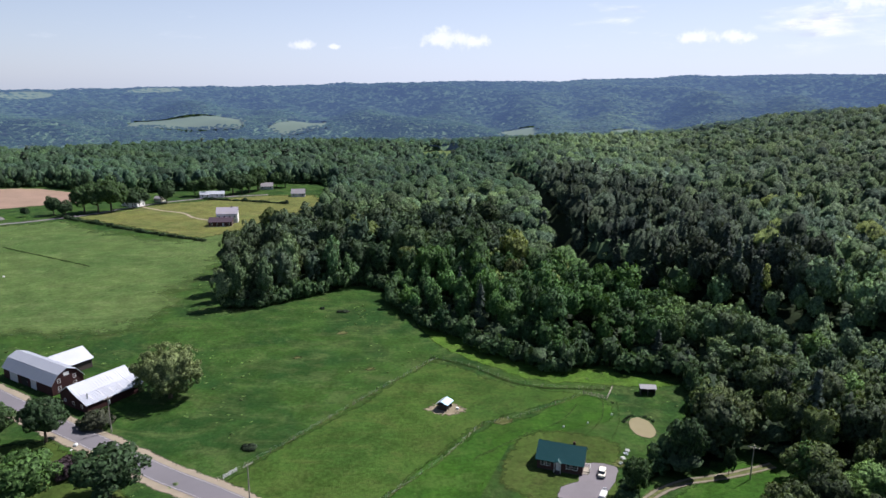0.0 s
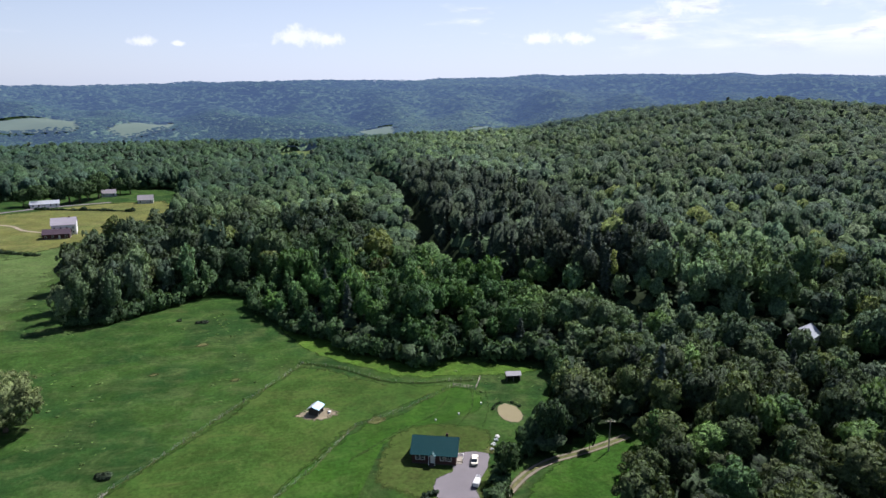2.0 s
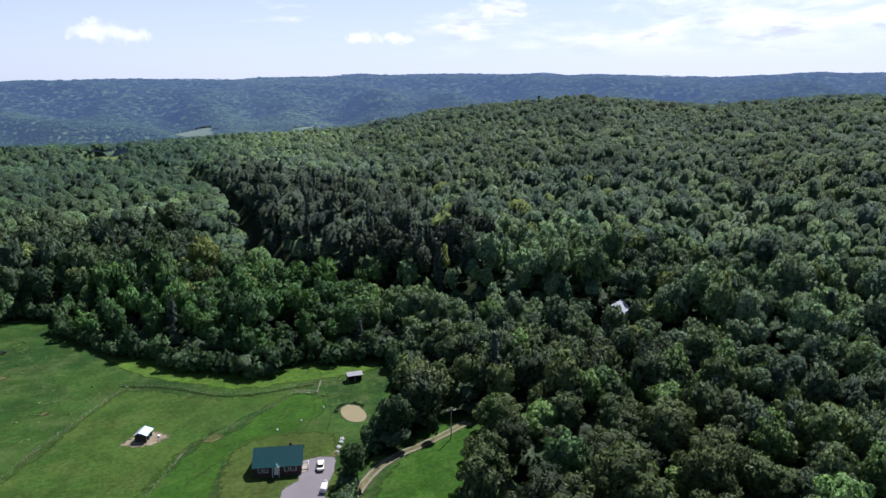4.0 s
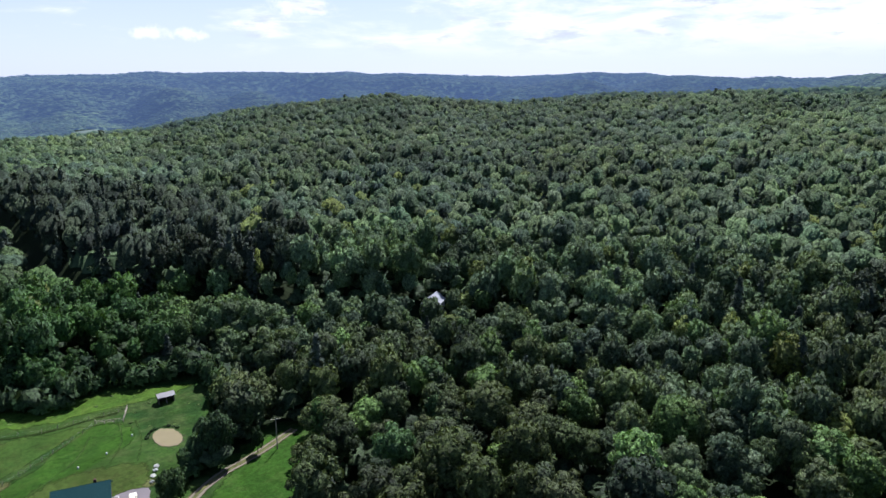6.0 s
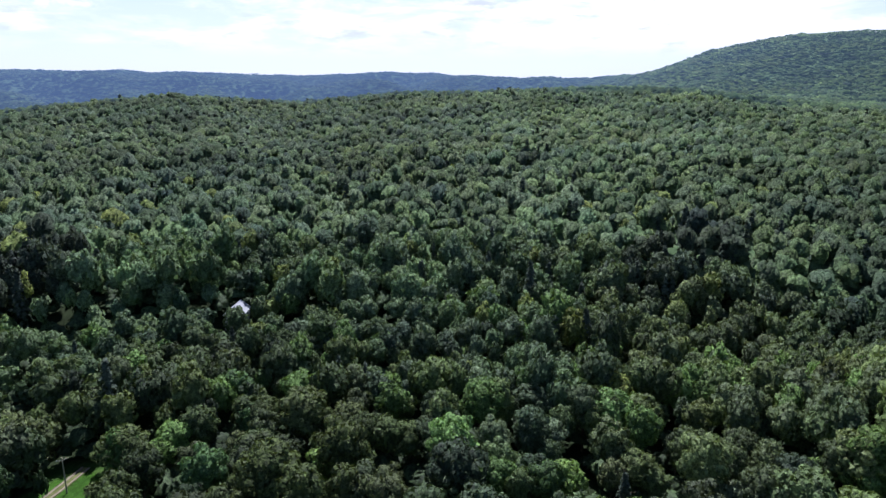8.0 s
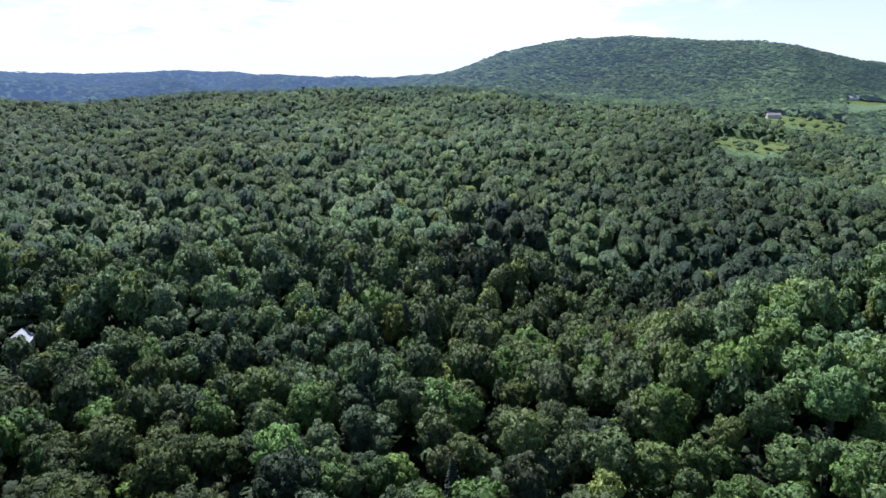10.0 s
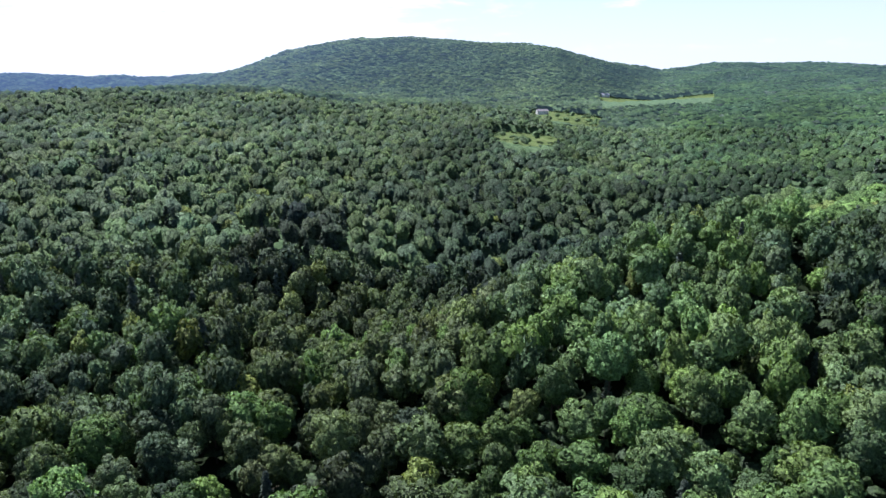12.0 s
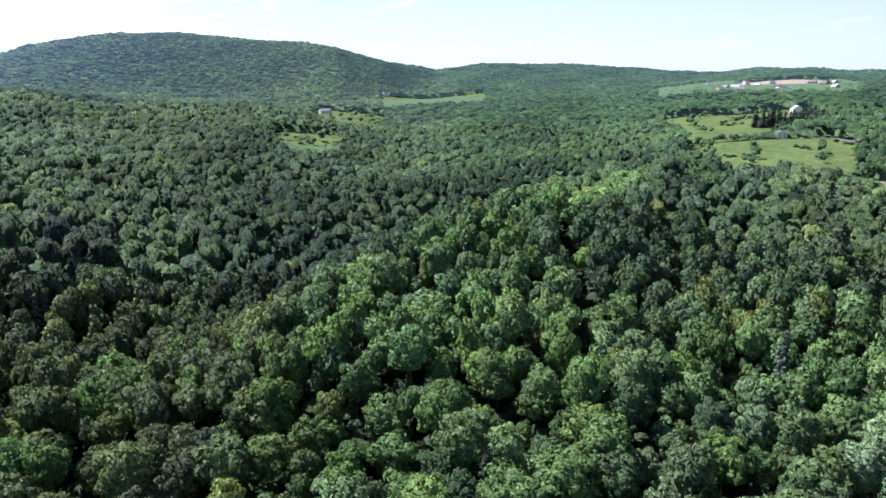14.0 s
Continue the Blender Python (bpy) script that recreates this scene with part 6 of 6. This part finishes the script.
for i in range(12):
    bm = bmesh.new()
    box(bm, (L / 2 - .01, -W / 2 + i * W / 12 + .03, .1), (L / 2 + .035, -W / 2 + (i + 1) * W / 12 - .03, 3.4 + .5 * min(i, 11 - i) * .8))
    part("board", bm, mat_red_wood, barn)
placed(barn, -125.0, 193.8, -30.2)

barn_b = tagged(new("barn_wing"), "low barn wing with a galvanised gable roof", "barn")
L, W = 12.0, 10.6
prof = [(-W / 2, 0), (-W / 2, 3.2), (0, 6.0), (W / 2, 3.2), (W / 2, 0)]
part("wall", gable_walls(L, prof), mat_dark_wood, barn_b)
roof_planes(barn_b, L, prof[1:4], mat_white_roof, 0.5, 0.9, "silvery corrugated metal roof")
for py in (-3, 3):
    window(barn_b, L / 2, py, 1.8, .9, 1.0, "x+")
placed(barn_b, -123.0, 202.4, 59.8)

barn_c = tagged(new("cattle_shed"), "red-brown cattle shed with a long silvery lean-to roof", "barn")
L = 17.6
prof = [(-8.6, 0), (-8.6, 2.6), (-4.2, 4.1), (0, 6.2), (4.4, 3.4), (4.4, 0)]
part("wall", gable_walls(L, prof), mat_red_wood, barn_c)
roof_planes(barn_c, L, prof[1:5], mat_white_roof, 0.4, 0.9, "silvery corrugated metal roof")
for px in (-6.4, -3.3, -0.2, 2.9, 6.0):
    bm = bmesh.new()
    slab(bm, [(px, -7.9, 3.05), (px + .4, -7.9, 3.05), (px + .4, -5.4, 3.93), (px, -5.4, 3.93)], .05)
    part("skylight", bm, mat_grey_wall, barn_c, "dull grey translucent roof sheet")
for py in (-6, -2, 2):
    window(barn_c, -L / 2, py, 1.6, .8, .9, "x-")
bm = bmesh.new()
tube(bm, [(-7.2, -6.5, 3.4), (-7.2, -6.5, 5.2)], [.16, .16], 8)
part("vent_pipe", bm, mat_steel, barn_c)
placed(barn_c, -103.0, 184.2, 59.6)

# small shelters in the pasture
def shelter(x, y, angle, length, width, front, back, roof, label, bright=None):
    t = tagged(new("animal_shelter"), label, "shed", "pasture sheds")
    bm = bmesh.new()
    box(bm, (-length / 2, width / 2 - .08, 0), (length / 2, width / 2, back))
    part("back_wall", bm, mat_dark_wood, t)
    for s in (-1, 1):
        bm = bmesh.new()
        x0 = s * length / 2
        slab(bm, [(x0, -width / 2, front), (x0, width / 2, back), (x0 - s * .08, width / 2, back), (x0 - s * .08, -width / 2, front)], .02)
        box(bm, (min(x0, x0 - s * .08), -width / 2, 0), (max(x0, x0 - s * .08), width / 2, min(front, back) - .02))
        part("side_wall", bm, mat_dark_wood, t)
    for px in (-length / 2 + .1, 0, length / 2 - .1):
        bm = bmesh.new()
        box(bm, (px - .08, -width / 2, -.2), (px + .08, -width / 2 + .16, front))
        part("post", bm, mat_post, t)
    bm = bmesh.new()
    mid = width * .12
    slab(bm, [(-length / 2 - .3, -width / 2 - .4, front), (length / 2 + .3, -width / 2 - .4, front), (length / 2 + .3, mid, max(front, back) + .75), (-length / 2 - .3, mid, max(front, back) + .75)], .08)
    part("roof", bm, roof, t)
    bm = bmesh.new()
    slab(bm, [(-length / 2 - .3, mid, max(front, back) + .75), (length / 2 + .3, mid, max(front, back) + .75), (length / 2 + .3, width / 2 + .4, back), (-length / 2 - .3, width / 2 + .4, back)], .08)
    part("roof", bm, bright or roof, t)
    return placed(t, x, y, angle)


shelter(0.8, 177.2, 62, 3.4, 3.0, 2.1, 1.9, mat_blue_roof, "small dark animal shelter with a pale blue metal roof", mat_white_roof)
shelter(62.5, 187.6, -7, 4.4, 2.4, 2.1, 1.95, mat_shed_roof, "low dark run-in shed with a dull grey metal roof")
bm = bmesh.new()
for k in range(8):
    tube(bm, [(0, 0, 0.05 + .06 * k), (0.01, 0, 0.11 + .06 * k)], [.45 - .02 * (k % 2), .45 - .02 * (k % 2)], 10)
trough = tagged(part("water_trough", bm, mat_white, None), "small round white water trough by the shelter", "trough")
trough.location = (4.4, 176.6, float(land(4.4, 176.6)) + .08)
for x, y in ((33.3, 166.4), (40.5, 168.7), (48.4, 173.8)):
    bm = bmesh.new()
    tube(bm, [(0, 0, 0), (0, 0, .2), (0, 0, .42), (0, 0, .46)], [.24, .26, .24, .14], 10)
    ob = tagged(part("feed_tub", bm, mat_white, None), "white plastic feed tub in the long grass", "tub", "feed tubs")
    ob.location = (x, y, float(land(x, y)) + .06)

# the farmhouses beyond the meadow
simple_house("farmhouse", -147, 447.5, 12, 13.5, 10.0, 6.6, 10.2, mat_white_wall, mat_lilac_roof, "two-storey pale grey farmhouse among the meadows", 2, chimney=True)
simple_house("garage", -147.5, 435, 8, 14.5, 8.0, 3.2, 5.6, mat_brown_wall, mat_plum_roof, "low garage with a brown shingle roof")
simple_house("bungalow", -238, 506, -20, 15, 8, 3.0, 5.2, mat_white_wall, mat_white_roof, "white bungalow by the farm road")
simple_house("cottage", -227, 528, -15, 7, 5, 2.6, 4.2, mat_tan_wall, mat_grey_roof, "small tan outbuilding under trees")
simple_house("ranch_house", -193, 552, 18, 19, 8.5, 3.0, 5.0, mat_white_wall, mat_white_roof, "long low white ranch house under trees")
simple_house("cottage", -160, 600, 10, 11, 8, 3.0, 5.8, mat_grey_wall, mat_grey_roof, "grey cottage at the edge of the woods", chimney=True)
simple_house("cottage", -123, 561, 8, 11, 9, 3.2, 6.4, mat_grey_wall, mat_grey_roof, "dark grey cottage on the far lawn")
# a building in the forest, and homes on the hills
simple_house("cabin", 163, 182, 30, 9, 6.5, 4.6, 7.2, mat_grey_wall, mat_white_roof, "cabin with a pale metal roof deep in the trees")
simple_house("farmhouse", 513, -577, -48, 14, 9, 5.8, 8.6, mat_white_wall, mat_grey_roof, "white two-storey farmhouse on the hill pasture", 2)
simple_house("farmhouse", 668, -772, -40, 24, 13, 7.5, 12, mat_white_wall, mat_white_roof, "large white house behind dark pines on the hill", 2)
simple_house("hill_barn", 480, -648, -60, 15, 10, 4.0, 8.0, mat_dark_wood, mat_grey_roof, "dark barn beside the hill lane")
simple_house("cottage", 282, -340, -45, 11, 8, 3.2, 5.8, mat_grey_wall, mat_grey_roof, "grey cottage half hidden at the forest edge")
simple_house("farmhouse", 1170, -245, -80, 20, 10, 5.8, 9.0, mat_white_wall, mat_grey_roof, "white farmhouse among trees on the far slope", 2)
simple_house("farmhouse", 985, -124, -85, 16, 9, 4.5, 7.5, mat_grey_wall, mat_purple_roof, "brown-roofed house among trees on the far slope")
simple_house("hill_barn", 1555, -470, -70, 20, 12, 5.0, 9.0, mat_white_wall, mat_white_roof, "white barn at the end of a hill field")
vrs = random.Random(12)
for i in range(16):
    b, d = radians(vrs.uniform(131, 142)), vrs.uniform(1350, 1800)
    x, y = d * math.sin(b), d * math.cos(b)
    simple_house("village_house", x, y, vrs.uniform(-90, 90), vrs.uniform(12, 18), vrs.uniform(9, 11), 6.2, vrs.uniform(9, 11), vrs.choice((mat_white_wall, mat_tan_wall, mat_grey_wall, mat_brown_wall)), vrs.choice((mat_grey_roof, mat_purple_roof, mat_white_roof)),
                 "small house of the hill village among trees", 2, lift=4.0, group="village houses")


# ------------------------------------------------------------ fences, poles, vehicles
def post_mesh(w, h):
    bm = bmesh.new()
    bmesh.ops.create_cone(bm, cap_ends=True, segments=6, radius1=w, radius2=w * .8, depth=h + .4, matrix=Matrix.Translation((0, 0, h / 2 - .2)))
    me = bpy.data.meshes.new("post")
    bm.to_mesh(me)
    bm.free()
    me.materials.append(mat_post)
    return me


POST = post_mesh(0.075, 1.3)


def fence(pts, step, wires, label, post=POST, rail=0.006, mat=None):
    f = tagged(new("fence"), label, "fence")
    line = resample(pts, step)
    rsf = random.Random(len(line))
    tops = []
    for p in line:
        z = float(land(p.x, p.y))
        ob = new("post", post)
        ob.parent = f
        ob.matrix_world = pose(p.x, p.y, z, rsf.uniform(-3, 3), rsf.uniform(-3, 3), rsf.uniform(0, 90))
        tops.append(Vector((p.x, p.y, z)))
    for h in wires:
        bm = bmesh.new()
        tube(bm, [t + Vector((0, 0, h)) for t in tops], [rail] * len(tops), 4)
        part("rail" if rail > .03 else "wire", bm, mat or mat_steel, f)
    return f


fence(FENCE_A, 3.4, (.4, .75, 1.1), "wire fence on weathered wooden posts across the pasture")
fence(FENCE_B, 3.4, (.4, .75, 1.1), "wire fence on weathered posts beside the lawn")
fence([(-4, 215), (9, 207.5), (21, 196), (31, 191.5), (50, 190)], 3.8, (.5, 1.0), "old wire fence along the weedy ditch")
fence([(43, 187), (49.3, 183.5), (52.5, 190.3)], 2.4, (.45, .8, 1.15), "pale wooden rail fence of a small pen", post_mesh(.1, 1.4), .055, mat_post)
gate = tagged(new("gate"), "white slatted field gate by the road", "gate")
for k in range(4):
    bm = bmesh.new()
    box(bm, (-2.0, -.03, .25 + k * .25), (2.0, .03, .33 + k * .25))
    part("slat", bm, mat_white, gate)
for px in (-2.0, 0, 2.0):
    bm = bmesh.new()
    box(bm, (px - .05, -.05, -.2), (px + .05, .05, 1.2))
    part("post", bm, mat_white, gate)
placed(gate, -50.5, 142.2, 57)


def utility_pole(x, y, height, angle, label, transformer=False):
    t = tagged(new("utility_pole"), label, "utility pole", "utility poles")
    bm = bmesh.new()
    tube(bm, [(0, 0, -1), (0, 0, height * .5), (0, 0, height)], [.17, .145, .11], 8)
    part("pole", bm, mat_pole, t)
    bm = bmesh.new()
    box(bm, (-1.25, -.14, height - .65), (1.25, -.02, height - .5))
    arm = part("crossarm", bm, mat_post, t, "pale wooden crossarm")
    for px in (-1.1, -.4, .4, 1.1):
        bm = bmesh.new()
        tube(bm, [(px, -.08, height - .5), (px, -.08, height - .4), (px, -.08, height - .28)], [.04, .07, .04], 6)
        part("insulator", bm, mat_white, arm)
    if transformer:
        bm = bmesh.new()
        tube(bm, [(.38, 0, height - 2.1), (.38, 0, height - 1.2), (.38, 0, height - 1.1)], [.24, .24, .1], 10)
        part("transformer", bm, mat_steel, t, "grey drum transformer")
    return placed(t, x, y, angle)


utility_pole(-88.6, 162.4, 10.4, 55, "wooden utility pole with a crossarm and transformer", True)
utility_pole(-42.9, 132.0, 9.6, 55, "wooden utility pole beside the road")
utility_pole(73.5, 141.8, 9.0, -20, "wooden utility pole at the edge of the trees")


def wheel(parent, x, y, r, w):
    bm = bmesh.new()
    bmesh.ops.create_cone(bm, cap_ends=True, segments=16, radius1=r, radius2=r, depth=w, matrix=Matrix.Translation((x, y, r)) @ Matrix.Rotation(math.pi / 2, 4, "X"))
    wl = part("wheel", bm, mat_black, parent)
    bm = bmesh.new()
    bmesh.ops.create_cone(bm, cap_ends=True, segments=12, radius1=r * .6, radius2=r * .5, depth=w + .03, matrix=Matrix.Translation((x, y, r)) @ Matrix.Rotation(math.pi / 2, 4, "X"))
    part("rim", bm, mat_steel, wl)


def hull(stations):
    """A rounded shell through cross-sections (x, half width, bottom, top)."""
    bm = bmesh.new()
    rings = []
    for x, hw, lo, hi in stations:
        mid = lo + (hi - lo) * .55
        rings.append([bm.verts.new(p) for p in ((x, -hw * .92, lo), (x, -hw, mid), (x, -hw * .9, hi - .05), (x, -hw * .72, hi), (x, hw * .72, hi), (x, hw * .9, hi - .05), (x, hw, mid), (x, hw * .92, lo))])
    for a, b in zip(rings, rings[1:]):
        for k in range(8):
            bm.faces.new((a[k], a[(k + 1) % 8], b[(k + 1) % 8], b[k]))
    bm.faces.new(rings[0][::-1])
    bm.faces.new(rings[-1])
    bmesh.ops.recalc_face_normals(bm, faces=bm.faces)
    return bm


car = tagged(new("car"), "cream-coloured sedan parked on the gravel drive", "car")
body = part("body", hull([(-2.25, .62, .42, .78), (-2.1, .82, .3, .92), (-1.2, .88, .28, .98), (.9, .88, .28, .96), (1.9, .84, .3, .84), (2.25, .66, .4, .72)]), mat_car, car)
part("cabin", hull([(-1.75, .6, .9, .98), (-1.15, .74, .9, 1.42), (.2, .74, .9, 1.45), (1.0, .62, .9, .98)]), mat_glass, car, "dark glass cabin")
bm = bmesh.new()
slab(bm, [(-1.15, -.6, 1.475), (.2, -.6, 1.5), (.2, .6, 1.5), (-1.15, .6, 1.475)], .05)
part("roof", bm, mat_car, car)
for x in (-1.35, 1.4):
    for y in (-.82, .82):
        wheel(car, x, y, .32, .2)
for y in (-.55, .55):
    bm = bmesh.new()
    box(bm, (2.12, y - .17, .55), (2.27, y + .17, .68))
    part("headlight", bm, mat_white, car)
    bm = bmesh.new()
    box(bm, (-2.28, y - .17, .6), (-2.14, y + .17, .74))
    part("tail_light", bm, mat_red_wood, car)
placed(car, 38.6, 143.6, 72, .12)

trailer = tagged(new("trailer"), "small white box trailer parked beside the drive", "trailer")
part("body", hull([(-2.0, .9, .55, 1.75), (-1.8, 1.0, .5, 1.95), (1.6, 1.0, .5, 1.95), (1.95, .85, .55, 1.7)]), mat_white, trailer)
bm = bmesh.new()
tube(bm, [(1.9, 0, .5), (3.0, 0, .48)], [.06, .05], 6)
part("drawbar", bm, mat_steel, trailer)
for y in (-.95, .95):
    wheel(trailer, -.2, y, .32, .2)
placed(trailer, 36.6, 133.8, 62, .1)
trailer.scale = (0.72, 0.72, 0.72)

for x, y, a, s in ((45.5, 150.5, 20, .55), (46.8, 152.6, 70, .5), (44.4, 148.2, 110, .4), (47.6, 154.2, 40, .5), (37.8, 137.0, 30, .4)):
    bm = bmesh.new()
    for k in range(5):
        box(bm, (-.9 * s, -.5 + .22 * k, .1 + .12 * (k % 3)), (.9 * s, -.35 + .22 * k, .28 + .16 * (k % 3)), Matrix.Rotation(.06 * k, 4, "Z"))
    ob = tagged(part("scrap_pile", bm, mat_white if int(a) % 20 == 0 else mat_grey_wall, None), "pile of pale boards and scrap at the trees' edge", "scrap", "scrap by the drive")
    ob.matrix_world = pose(x, y, float(land(x, y)) + .05, 0, 0, a)
for x, y in ((-211, 308), (-94.3, 155.2)):
    bm = bmesh.new()
    bmesh.ops.create_icosphere(bm, subdivisions=2, radius=.6)
    for v in bm.verts:
        v.co *= 1 + .15 * noise.noise(v.co * 3)
        v.co.z = max(v.co.z * .8, -.3)
    ob = tagged(part("boulder", bm, mat_white, None), "pale whitewashed boulder in the grass", "boulder")
    ob.location = (x, y, float(land(x, y)) + .3)
mailbox = tagged(new("mailbox"), "white mailbox on a post by the road", "mailbox")
bm = bmesh.new()
box(bm, (-.06, -.06, -.2), (.06, .06, 1.05))
part("post", bm, mat_post, mailbox)
bm = bmesh.new()
tube(bm, [(-.3, 0, 1.2), (.3, 0, 1.2)], [.16, .16], 10)
part("box", bm, mat_white, mailbox)
placed(mailbox, -93.2, 151.2, 57)
for x, y in ((24.0, 131.8), (25.2, 132.2), (26.4, 132.4), (23.4, 129.4)):
    sh = tagged(new("garden_shrub", soup("garden_shrub", shrub_light[0][0] * (.32 if x > 23.5 else .5), np.tile((.03, .055, .025), (len(shrub_light[0][0]), 1)), mat_leaf_stuff, shrub_light[0][1])), "small dark clipped shrub on the front lawn", "shrub", "front lawn shrubs")
    sh.location = (x, y, float(land(x, y)))
